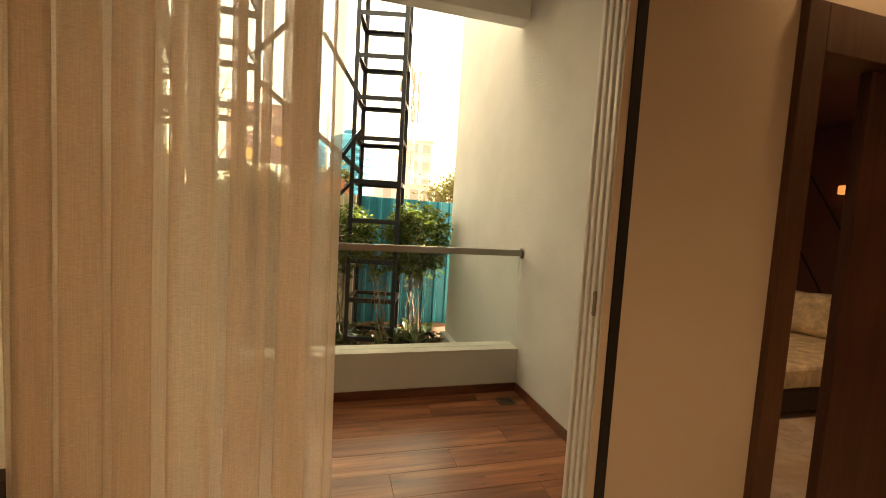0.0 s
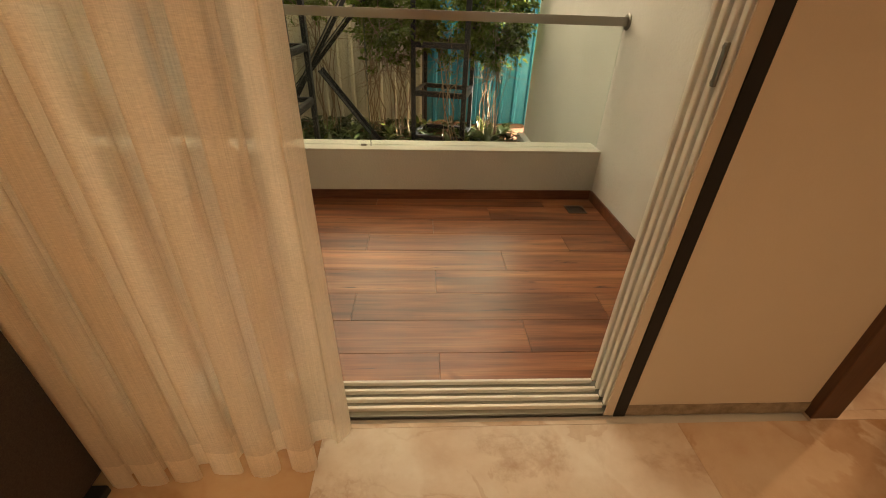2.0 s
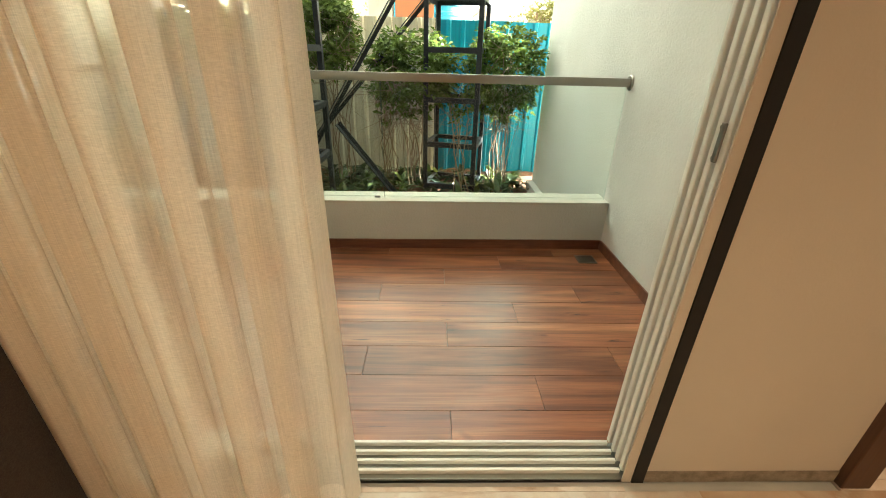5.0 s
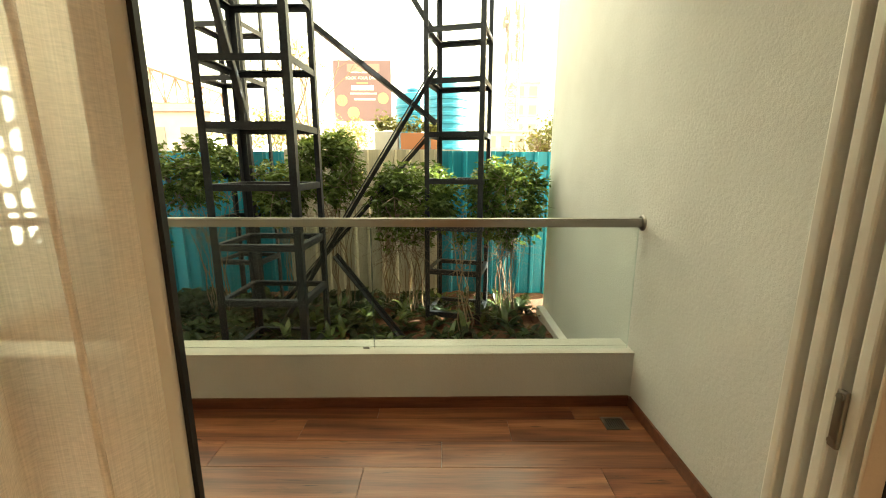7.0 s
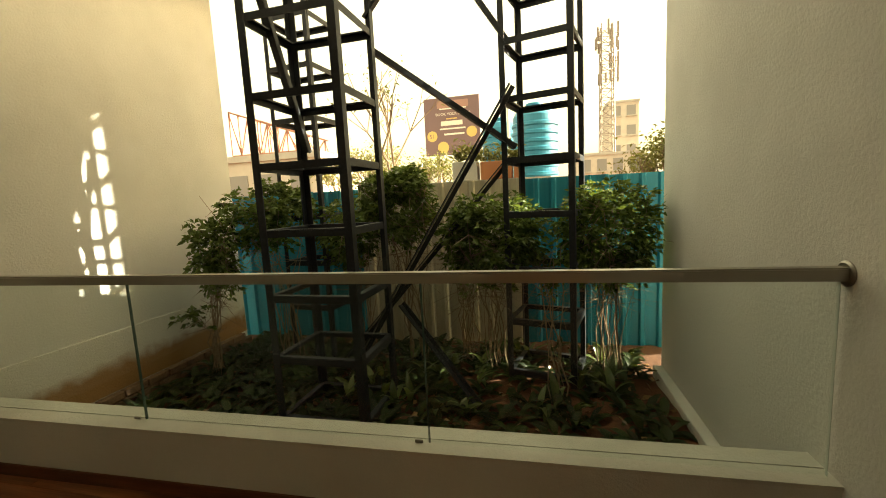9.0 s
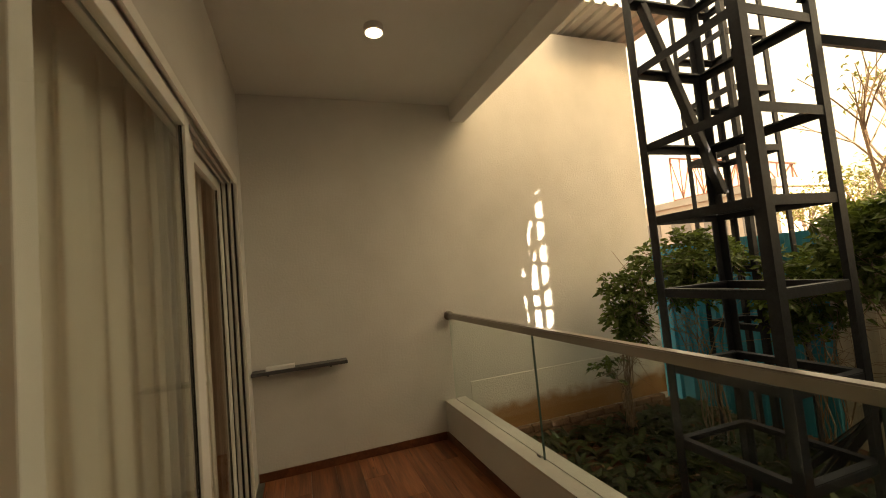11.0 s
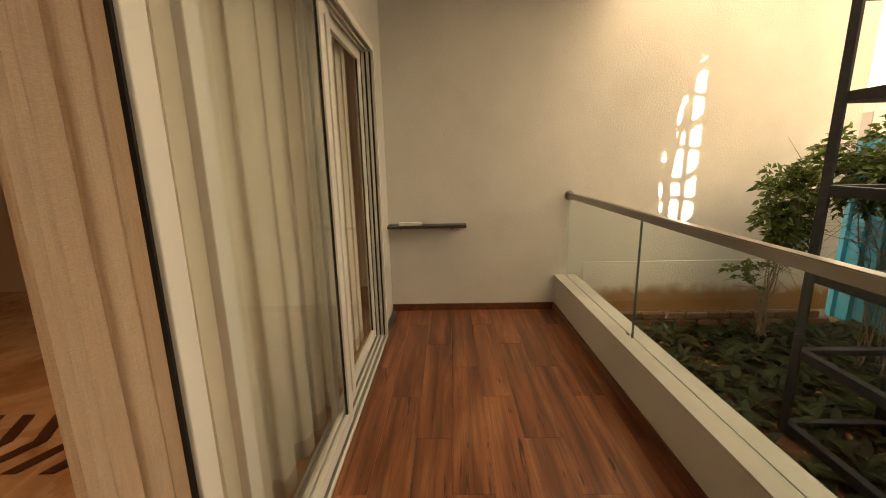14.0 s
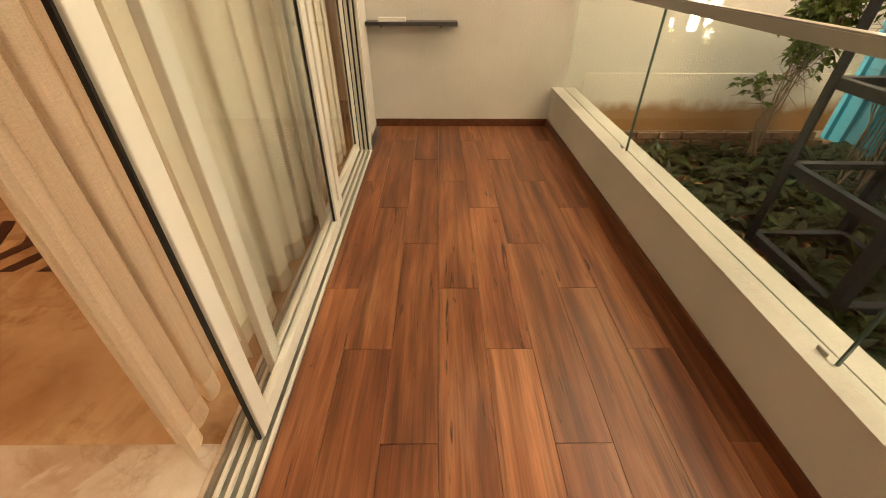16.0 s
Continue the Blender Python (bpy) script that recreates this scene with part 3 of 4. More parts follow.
def sliding_panel(x0, x1, y0, handle):
    seal = 0.008 if handle else 0.004
    y1 = y0 + 0.032
    z0, z1, w = 0.027, FRAME_T - 0.046, 0.072
    p = empty("sliding_door_panel", ((x0 + x1) / 2, y0 + 0.016, z0))
    for a in (x0, x1 - w):
        bm = bmesh.new()
        add_box(bm, a, a + w, y0, y1, z0, z1, 0.004)
        part("stile", bm, ALU, p)
        if a > x0 and not handle:
            continue
        bm = bmesh.new()
        add_box(bm, a + w, a + w + seal, y0 + 0.008, y1 - 0.012, z0, z1)
        part("gasket", bm, BLACK, p, "black sealing strip")
    for a, b in ((z0, z0 + 0.075), (z1 - 0.065, z1)):
        bm = bmesh.new()
        add_box(bm, x0 + w, x1 - w, y0 + 0.001, y1 - 0.001, a, b, 0.003)
        part("rail", bm, ALU, p)
    bm = bmesh.new()
    add_box(bm, x0 + w, x1 - w, y0 + 0.012, y0 + 0.018, z0 + 0.07, z1 - 0.06)
    part("glass_pane", bm, DOOR_GLASS, p).visible_shadow = False
    if handle:
        bm = bmesh.new()
        add_box(bm, x1 - 0.052, x1 - 0.028, y0 - 0.005, y0, 1.02, 1.22, 0.004)
        h = part("handle", bm, ALU, p)
        bm = bmesh.new()
        add_lathe(bm, [(0.008, 0), (0.008, 0.003)], 14, (x1 - 0.04, y0 - 0.0085, 1.05), "Y")
        part("lock", bm, BLACK, h)
    return tagged(p, "white aluminium sliding glass door panel pushed aside", "sliding door", "sliding glass panels")


sliding_panel(-2.31, -0.976, -0.016, True)
sliding_panel(-2.56, -1.235, -0.0555, False)
sliding_panel(-3.49, -2.235, -0.092, False)


# ---- curtains ----
def curtain(x0, x1, ya, yb, pitch, amp, seed, label, stuff, flap=0.0, over=0.12):
    length, n = x1 - x0, int((x1 - x0) / 0.006)
    rows, verts, faces = 26, [], []
    phase = [0.0]
    for i in range(n):
        wide = pitch * (0.55 + 0.75 * i / n) * max(0.5, 1.0 + 0.8 * noise.noise(Vector((i * 0.045, seed, 0.5))))
        phase.append(phase[-1] + 2 * math.pi * 0.006 / wide)
    z0, z1 = 0.018, 2.66
    for j in range(rows + 1):
        v = j / rows
        z = z0 + (z1 - z0) * v
        for i in range(n + 1):
            u = i / n
            a = amp * (0.55 + 0.6 * (1 - v)) * (0.55 + 0.75 * u) * (0.85 + 0.6 * noise.noise(Vector((u * 9, seed * 3.1, v * 0.7))))
            ph = phase[i] + 0.5 * noise.noise(Vector((u * 5, v * 1.5, seed)))
            y = ya + (yb - ya) * u + a * math.sin(ph)
            x = x0 + length * u - over * pitch * math.sin(2 * ph)
            if u > 0.93 and flap:
                k = (u - 0.93) / 0.07
                y, x = y + (yb + flap - y) * k, x + (x1 + 0.022 * (1 - v) ** 4 - x) * k
            dz = 0.004 * math.sin(ph) if j == 0 else 0
            verts.append((x, y, z + max(-0.010, dz)))
    for j in range(rows):
        for i in range(n):
            a = j * (n + 1) + i
            faces.append((a, a + 1, a + n + 2, a + n + 1))
    me = bpy.data.meshes.new("cloth")
    me.from_pydata(verts, [], faces)
    me.polygons.foreach_set("use_smooth", [True] * len(faces))
    me.materials.append(stuff)
    me.materials.append(HEM)
    me.polygons.foreach_set("material_index", [1 if (k // n) < 1 or k % n > n - 5 or k % n < 5 else 0 for k in range(len(faces))])
    c = empty("curtain", (x0, (ya + yb) / 2, z1))
    ob = new("cloth", me)
    ob.parent = c
    ob.matrix_parent_inverse = c.matrix_basis.inverted()
    bm = bmesh.new()
    add_box(bm, x0 - 0.02, x1 + 0.02, (ya + yb) / 2 - 0.02, (ya + yb) / 2 + 0.02, z1, CEIL_IN, 0.003)
    part("curtain_track", bm, ALU, c)
    return tagged(c, label, "curtain", "curtains at the sliding door")


curtain(-1.535, -0.900, -0.315, -0.235, 0.092, 0.036, 3, "cream sheer linen curtain drawn beside the open door", SHEER, 0.09, 0.29)
curtain(-3.45, -1.29, -0.180, -0.175, 0.24, 0.028, 8, "cream sheer linen curtain behind the closed glass", THICK)


# ---- living room things ----
def sofa():
    s = empty("sofa", (-2.1, -0.75, 0))
    bm = bmesh.new()
    # Juts past the body so its black edge draws the shadow along the floor.
    add_box(bm, -2.62, -1.535, -0.86, -0.325, 0.0, 0.03, 0.004)
    part("plinth", bm, BLACK, s, "black base board, jutting out as the shadow strip on the floor")
    bm = bmesh.new()
    add_box(bm, -2.62, -1.565, -0.86, -0.225, 0.031, 0.80, 0.025)
    part("body", bm, UPHOLSTERY, s)
    return tagged(s, "dark brown upholstered sofa end beside the curtain", "sofa")


sofa()


def downlight(x, y, z, r=0.017):
    d = empty("downlight", (x, y, z))
    bm = bmesh.new()
    add_lathe(bm, [(r + 0.012, -0.006), (r + 0.012, 0.0)], 28, (x, y, z))
    part("trim_ring", bm, WHITE, d)
    bm = bmesh.new()
    add_lathe(bm, [(r, -0.009), (r, -0.0065)], 28, (x, y, z))
    part("diffuser", bm, LAMP_GLOW, d)
    return tagged(d, "small round recessed warm ceiling downlight", "downlight", "living room downlights")


for lx, ly, watts in LIVING_LIGHTS:
    downlight(lx, ly, CEIL_IN, 0.04 if ly < -1.0 else 0.017)
for lx, ly in BEDROOM_LIGHTS:
    downlight(lx, ly, CEIL_IN, 0.012)


def balcony_light(x, y):
    d = empty("ceiling_light", (x, y, CEIL_OUT))
    bm = bmesh.new()
    add_lathe(bm, [(0.062, -0.045), (0.066, -0.040), (0.066, 0.0)], 36, (x, y, CEIL_OUT))
    part("body", bm, ALU, d, smooth=True)
    bm = bmesh.new()
    add_lathe(bm, [(0.056, -0.050), (0.056, -0.0455)], 36, (x, y, CEIL_OUT))
    part("diffuser", bm, LAMP_GLOW, d)
    return tagged(d, "round white surface-mounted balcony ceiling light, lit", "ceiling light", "balcony lights")


for lx, ly in BALCONY_LIGHTS:
    balcony_light(lx, ly)

# bedroom doorway and bedroom
frame_2 = empty("door_2", (1.3, -0.06, 0))
for a, b in ((0.745, 0.850), (1.75, 1.85)):
    bm = bmesh.new()
    add_box(bm, a, b, -0.135, 0.01, 0, 2.30, 0.004)
    part("jamb", bm, FRAME_WOOD, frame_2)
bm = bmesh.new()
add_box(bm, 0.850, 1.75, -0.135, 0.01, 2.12, 2.30, 0.004)
part("head", bm, FRAME_WOOD, frame_2)
bm = bmesh.new()
add_box(bm, 1.190, 1.75, -0.090, -0.048, 0.01, 2.115, 0.003)
part("leaf", bm, DARK_WOOD, frame_2, "dark stained wooden door leaf, half open")
structure(frame_2, "brown wooden door frame to the bedroom")


def pillow(x, y, z, rx, rz, s=1.0):
    bm = bmesh.new()
    bmesh.ops.create_grid(bm, x_segments=14, y_segments=14, size=0.26 * s)
    for v in bm.verts:
        u, w = v.co.x / (0.26 * s), v.co.y / (0.26 * s)
        k = max(0.0, (1 - u ** 4) * (1 - w ** 4)) ** 0.6
        v.co.z = 0.085 * k
        pin = 1 - 0.10 * (1 - abs(u * w))
        v.co.x, v.co.y = v.co.x * pin, v.co.y * pin
    g = bmesh.ops.duplicate(bm, geom=bm.verts[:] + bm.edges[:] + bm.faces[:])
    for v in [e for e in g["geom"] if isinstance(e, bmesh.types.BMVert)]:
        v.co.z = -v.co.z
    bmesh.ops.remove_doubles(bm, verts=bm.verts, dist=0.0005)
    ob = mesh_object("pillow", bm, BEDDING, None, True)
    ob.matrix_basis = pose(x, y, z, rx, 0, rz)
    return tagged(ob, "plump cream pillow leaning on the bed", "pillow", "pillows on the bed")


bed = empty("bed", (3.4, 1.75, 0))
for nm, dims, mat, lab in (("base", (2.36, 4.62, 0.97, 2.72, 0.04, 0.25), UPHOLSTERY, "dark upholstered bed base"),
                           ("mattress", (2.32, 4.62, 0.94, 2.76, 0.25, 0.43), BEDDING, "cream made-up mattress")):
    bm = bmesh.new()
    add_box(bm, *dims, 0.03)
    part(nm, bm, mat, bed, lab)
for lx, ly in ((2.45, 1.05), (2.45, 2.6), (4.5, 1.05), (4.5, 2.6)):
    bm = bmesh.new()
    add_box(bm, lx - 0.03, lx + 0.03, ly - 0.03, ly + 0.03, 0, 0.04)
    part("leg", bm, BLACK, bed)
tagged(bed, "low double bed with cream bedding and dark base", "bed")
pillow(3.88, 1.80, 0.655, 66, -68, 0.95)
pillow(4.16, 1.50, 0.650, 68, -84, 0.95)
pillow(3.66, 2.20, 0.610, 58, -98, 0.85)
panel = empty("headboard_panel", (4.75, 2.0, 0))
bm = bmesh.new()
add_box(bm, 4.66, 4.70, 0.2, 3.9, 0.0, 2.74)
part("backing", bm, HEADBOARD, panel)
for k in range(7):
    bm = bmesh.new()
    add_bar(bm, (4.655, 0.2 + 0.55 * k - 0.4, 0.55), (4.655, 0.2 + 0.55 * k + 0.55, 2.2), 0.014)
    part("groove_strip", bm, BLACK, panel)
structure(panel, "plum wall panel with diagonal dark strips")
lamp = empty("wall_lamp", (4.62, 2.02, 2.0))
bm = bmesh.new()
add_lathe(bm, [(0.03, -0.05), (0.045, -0.04), (0.045, 0.04), (0.03, 0.05)], 20, (4.60, 2.02, 2.0))
part("shade", bm, glow("wall_lamp_shade", (1.0, 0.36, 0.10), 0.07), lamp)
bm = bmesh.new()
add_box(bm, 4.63, 4.66, 2.0, 2.04, 1.97, 2.03, 0.003)
part("bracket", bm, STEEL, lamp)
tagged(lamp, "small warm glowing wall lamp over the bed", "lamp")

inlay = empty("floor_inlay", (-2.2, -1.8, 0))
for k in range(7):
    bm = bmesh.new()
    y = -2.5 + 0.2 * k
    add_prism(bm, [(-2.40, y), (-2.15, y + 0.12), (-2.15, y + 0.20), (-2.40, y + 0.08)], 0.0035, 0.0045)
    part("chevron", bm, DARK_WOOD, inlay)
    bm = bmesh.new()
    add_prism(bm, [(-2.15, y + 0.12), (-1.90, y), (-1.90, y + 0.08), (-2.15, y + 0.20)], 0.0035, 0.0045)
    part("chevron", bm, DARK_WOOD, inlay)
structure(inlay, "dark brown chevron inlay in the marble floor")

# ---- balcony things ----
railing = empty("glass_railing", (-1.8, glass_y(-1.8), 0.36))
bm = bmesh.new()
zr0, zr1, hw = 1.135, 1.185, 0.027
plan = [(XL + 0.004, glass_y(XL) - hw), (XR - 0.004, glass_y(XR) - hw), (XR - 0.004, glass_y(XR) + hw), (XL + 0.004, glass_y(XL) + hw)]
add_prism(bm, plan, zr0, zr1)
bmesh.ops.bevel(bm, geom=bm.edges[:], offset=0.006, segments=2, affect="EDGES")
part("handrail", bm, STEEL, railing, "brushed steel square handrail")
for xx, sgn in ((XL, 1), (XR, -1)):
    bm = bmesh.new()
    add_lathe(bm, [(0.048, 0.0005 * sgn), (0.048, 0.006 * sgn), (0.040, 0.012 * sgn)], 28, (xx, glass_y(xx), 1.16), "X")
    part("wall_flange", bm, STEEL, railing, smooth=False)
for a, b in ((XL + 0.02, -2.648), (-2.643, -1.003), (-0.998, XR - 0.022)):
    bm = bmesh.new()
    plan = [(a, glass_y(a) - 0.005), (b, glass_y(b) - 0.005), (b, glass_y(b) + 0.005), (a, glass_y(a) + 0.005)]
    add_prism(bm, plan, 0.35, zr0)
    g = part("glass_panel", bm, RAIL_GLASS, railing, "clear glass panel")
    g.visible_shadow = False
    for e in (a, b):
        bm = bmesh.new()
        add_box(bm, e - 0.0007, e + 0.0007, glass_y(e) - 0.006, glass_y(e) + 0.006, 0.35, zr0)
        end = e in (XL + 0.02, XR - 0.022)
        part("glass_edge", bm, PALE_EDGE if end else GLASS_EDGE, g, "pale ground glass edge" if end else "green glass edge")
for xx in (-2.70, -1.05):
    bm = bmesh.new()
    add_box(bm, xx - 0.02, xx + 0.02, glass_y(xx) - 0.012, glass_y(xx) - 0.0055, 0.362, 0.378, 0.002)
    part("glass_clip", bm, STEEL, railing)
tagged(railing, "frameless glass railing with brushed steel handrail", "railing")

shelf = empty("wall_shelf", (XL, 0.36, 0.89))
bm = bmesh.new()
add_box(bm, XL + 0.001, XL + 0.13, -0.005, 0.76, 0.876, 0.905, 0.003)
part("board", bm, SHELF, shelf)
for yy in (0.12, 0.62):
    bm = bmesh.new()
    add_box(bm, XL + 0.001, XL + 0.10, yy - 0.008, yy + 0.008, 0.862, 0.876)
    part("bracket", bm, SHELF, shelf)
tagged(shelf, "thin dark grey shelf on the stucco wall", "shelf")
bm = bmesh.new()
add_box(bm, XL + 0.03, XL + 0.11, 0.105, 0.33, 0.905, 0.932, 0.002)
tagged(mesh_object("card_box", bm, WHITE), "flat white card box lying on the shelf", "box")

drain = empty("floor_drain", (0.44, 1.56, 0.0))
bm = bmesh.new()
for d in ((0.375, 0.505, 1.500, 1.512), (0.375, 0.505, 1.606, 1.618), (0.375, 0.387, 1.512, 1.606), (0.493, 0.505, 1.512, 1.606)):
    add_box(bm, *d, 0.0005, 0.006)
part("frame", bm, STEEL, drain)
# Flat black sheet on the floor, giving the shade of a hollow under the bars.
bm = bmesh.new()
add_box(bm, 0.387, 0.493, 1.512, 1.606, 0.0003, 0.001)
part("sump", bm, BLACK, drain)
for k in range(8):
    bm = bmesh.new()
    add_box(bm, 0.390 + 0.013 * k, 0.397 + 0.013 * k, 1.512, 1.606, 0.0012, 0.005)
    part("bar", bm, STEEL, drain)
tagged(drain, "small square steel grate drain in the floor", "drain")


# ---- garden: steel towers ----
def tower(at, w, d, rot, top, rungs, leg=0.055, label=""):
    t = empty("steel_tower", (at[0], at[1], GROUND), rot)
    local = [(0, 0), (w, 0), (w, d), (0, d)]
    m = pose(at[0], at[1], 0, 0, 0, rot)
    P = lambda i, z: m @ Vector((local[i][0], local[i][1], z))
    for i in range(4):
        bm = bmesh.new()
        lx, ly = local[i]
        sx, sy = (1 if lx == 0 else -1), (1 if ly == 0 else -1)
        # an L-shaped angle section
        a0, a1 = sorted((lx - sx * leg / 2, lx + sx * leg / 2))
        b0, b1 = sorted((ly - sy * leg / 2, ly - sy * leg / 2 + sy * 0.008))
        add_box(bm, a0, a1, b0, b1, GROUND - 0.05, top, 0, m)
        c0, c1 = sorted((lx - sx * leg / 2, lx - sx * leg / 2 + sx * 0.008))
        e0, e1 = sorted((ly - sy * leg / 2 + sy * 0.008, ly + sy * leg / 2))
        add_box(bm, c0, c1, e0, e1, GROUND - 0.05, top, 0, m)
        part("leg", bm, DARK_STEEL, t)
    for z in rungs:
        for i in range(4):
            k = (i + 1) % 4
            bm = bmesh.new()
            add_bar(bm, P(i, z), P(k, z), 0.045, 0.012)
            a, b = P(i, z), P(k, z)
            part("rung", bm, DARK_STEEL, t)
            bm = bmesh.new()
            off = Vector((0, 0, -0.024))
            q = (b - a).normalized()
            side = q.cross(Vector((0, 0, 1))) * 0.022
            mm = Matrix(((q.x, side.normalized().x, 0, 0), (q.y, side.normalized().y, 0, 0), (0, 0, 1, 0), (0, 0, 0, 1)))
            mm.translation = a + side + off
            add_box(bm, 0, (b - a).length, -0.004, 0.004, -0.024, 0.024, 0, mm)
            part("rung_flange", bm, DARK_STEEL, t)
    return tagged(t, label, "steel tower", "garden steel towers")


tower((-2.42, 2.665), 0.68, 0.56, -1.5, 4.6, (-0.10, 0.38, 0.85, 1.335, 1.81, 2.295, 2.82, 3.32, 3.83), 0.060, "dark painted steel lattice tower in the planting bed")
tower((-0.74, 3.72), 0.56, 0.50, -14, 4.7, (-0.1, 0.38, 0.86, 1.35, 1.82, 2.33, 2.80, 3.28, 3.76, 4.24), 0.05, "dark painted steel lattice tower near the blue fence")
tower((-3.20, 4.05), 0.50, 0.42, -6, 4.6, (0.4, 0.9, 1.4, 1.9, 2.42, 2.95, 3.45, 3.95), 0.045, "slimmer dark steel lattice tower at the back")


def brace(a, b, w=0.055):
    bm = bmesh.new()
    a, b = Vector(a), Vector(b)
    add_bar(bm, a, b, w, 0.008)
    q = (b - a).normalized()
    side = q.cross(Vector((0, 1, 0))).normalized() * (w / 2)
    add_bar(bm, a + side + Vector((0, 0.02, 0)), b + side + Vector((0, 0.02, 0)), 0.008, 0.04)
    return tagged(mesh_object("steel_brace", bm, DARK_STEEL), "dark painted diagonal steel angle brace", "steel brace", "steel braces")


brace((-1.76, 3.29, 2.70), (-0.66, 3.74, 1.90))
brace((-0.68, 3.62, 2.42), (-2.36, 3.60, -0.22), 0.065)
brace((-0.74, 3.90, 1.84), (-2.58, 3.90, -0.20), 0.065)
brace((-1.64, 3.28, 0.62), (-0.92, 3.10, -0.24))
brace((-1.75, 3.22, 2.92), (-1.25, 3.24, 3.50))
brace((-1.15, 3.72, 3.45), (-0.70, 3.70, 2.76))
brace((-2.42, 2.75, 3.30), (-2.38, 3.25, 1.95))


# ---- garden: shrubs ----
def leaf_mesh(name, points, size, rnd, mat, droop=0.4):
    return leaf_cloud(name, [(p, Vector((rnd.gauss(0, 1), rnd.gauss(0, 1), rnd.uniform(-0.3, 0.1) - droop)).normalized()) for p in points], size, rnd, mat)


def leaf_cloud(name, points, size, rnd, mat):
    """Many small folded leaves, each at a point with its own turn."""
    verts, faces = [], []
    for p, way in points:
        l = size * rnd.uniform(0.7, 1.25)
        w = l * rnd.uniform(0.42, 0.54)
        q = way.to_track_quat("Y", "Z").to_matrix() @ Euler((0, rnd.uniform(-1.3, 1.3), 0)).to_matrix()
        k = len(verts)
        for v in ((0, 0, 0), (-w / 2, l * 0.45, 0.12 * l), (0, l * 0.5, 0), (w / 2, l * 0.45, 0.12 * l), (0, l, -0.10 * l)):
            verts.append(tuple(p + q @ Vector(v)))
        faces += [(k, k + 2, k + 1), (k, k + 3, k + 2), (k + 1, k + 2, k + 4), (k + 2, k + 3, k + 4)]
    me = bpy.data.meshes.new(name)
    me.from_pydata(verts, [], faces)
    me.materials.append(mat)
    return me


def shrub(base, crown, radius, count, stems, seed, label, size=0.069, mat=None, bark=None, group="garden shrubs", cat="shrub", name="shrub"):
    """Thin leaning stems from the base into a crown of twigs and leaves."""
    rnd = random.Random(seed)
    s = empty(name, base)
    base, crown = Vector(base), Vector(crown)
    rx, ry, rz = radius
    tips = []
    for k in range(stems):
        bm = bmesh.new()
        a = base + Vector((rnd.uniform(-0.11, 0.11), rnd.uniform(-0.08, 0.08), -0.04))
        end = crown + Vector((rnd.uniform(-0.8, 0.8) * rx, rnd.uniform(-0.8, 0.8) * ry, rnd.uniform(-0.4, 0.5) * rz))
        prev, th, n = a, rnd.uniform(0.007, 0.019), 7
        for i in range(1, n + 1):
            u = i / n
            p = a.lerp(end, u) + Vector((rnd.uniform(-1, 1), rnd.uniform(-1, 1), 0)) * 0.045 * (1 - u * 0.3)
            p += Vector(((end - a).x, (end - a).y, 0)) * (-0.25 * math.sin(u * math.pi))
            add_bar(bm, prev, p, th * (1 - 0.09 * (i - 1)), None, 6, 0.87)
            if u > 0.5:
                for b in range(4):
                    tip = p + Vector((rnd.gauss(0, 0.45) * rx, rnd.gauss(0, 0.45) * ry, rnd.gauss(0.0, 0.35) * rz))
                    add_bar(bm, p, tip, th * 0.35, None, 4, 0.4)
                    tips.append((p, tip))
            prev = p
        part("stem", bm, bark or BARK, s)
    def twig(a, b, leaves):
        """Leaves set alternately along one drooping twig."""
        d = (b - a).normalized()
        side = d.cross(Vector((0, 0, 1))).normalized()
        for i in range(leaves):
            u = (i + 0.5) / leaves
            p = a.lerp(b, u) - Vector((0, 0, 0.10 * u * u * (b - a).length / 0.2))
            way = (d * 0.75 + side * (1 if i % 2 else -1) * rnd.uniform(0.5, 1.1) + Vector((rnd.gauss(0, 0.25), rnd.gauss(0, 0.25), rnd.uniform(-0.75, 0.15)))).normalized()
            if XL + 0.05 < p.x and (p.x < XR - 0.06 or p.y > 4.75):
                pts.append((p, way))

    pts = []
    clumps = [crown + Vector((rnd.uniform(-0.75, 0.75) * rx, rnd.uniform(-0.75, 0.75) * ry, rnd.uniform(-0.75, 0.75) * rz)) for _ in range(max(7, count // 110))]
    while len(pts) < count:
        if tips and rnd.random() < 0.3:
            a, b = rnd.choice(tips)
        else:
            a = rnd.choice(clumps) + Vector((rnd.gauss(0, 0.12) * rx, rnd.gauss(0, 0.12) * ry, rnd.gauss(0, 0.12) * rz))
            b = a + (a - crown) * 0.3 + Vector((rnd.gauss(0, 0.075), rnd.gauss(0, 0.075), rnd.gauss(0.03, 0.07)))
        q = b - crown
        if (q.x / rx) ** 2 + (q.y / ry) ** 2 + (q.z / rz) ** 2 < 1.5:
            twig(a, b, rnd.randint(5, 9))
    ob = new("crown", leaf_cloud("crown", pts, size, rnd, mat or LEAF))
    ob.parent = s
    ob.matrix_parent_inverse = s.matrix_basis.inverted()
    return tagged(s, label, cat, group)


shrub((-3.72, 3.42, GROUND), (-3.55, 3.42, 1.15), (0.27, 0.22, 0.42), 1700, 9, 1, "small sparse green shrub against the stucco wall")
shrub((-3.62, 3.45, GROUND), (-3.75, 3.30, 0.48), (0.22, 0.15, 0.14), 110, 2, 21, "low leafy side shoot beside the wall")
shrub((-3.15, 3.90, GROUND), (-3.25, 3.85, 1.45), (0.50, 0.36, 0.36), 3900, 11, 2, "tall green leafy shrub beside the steel tower")
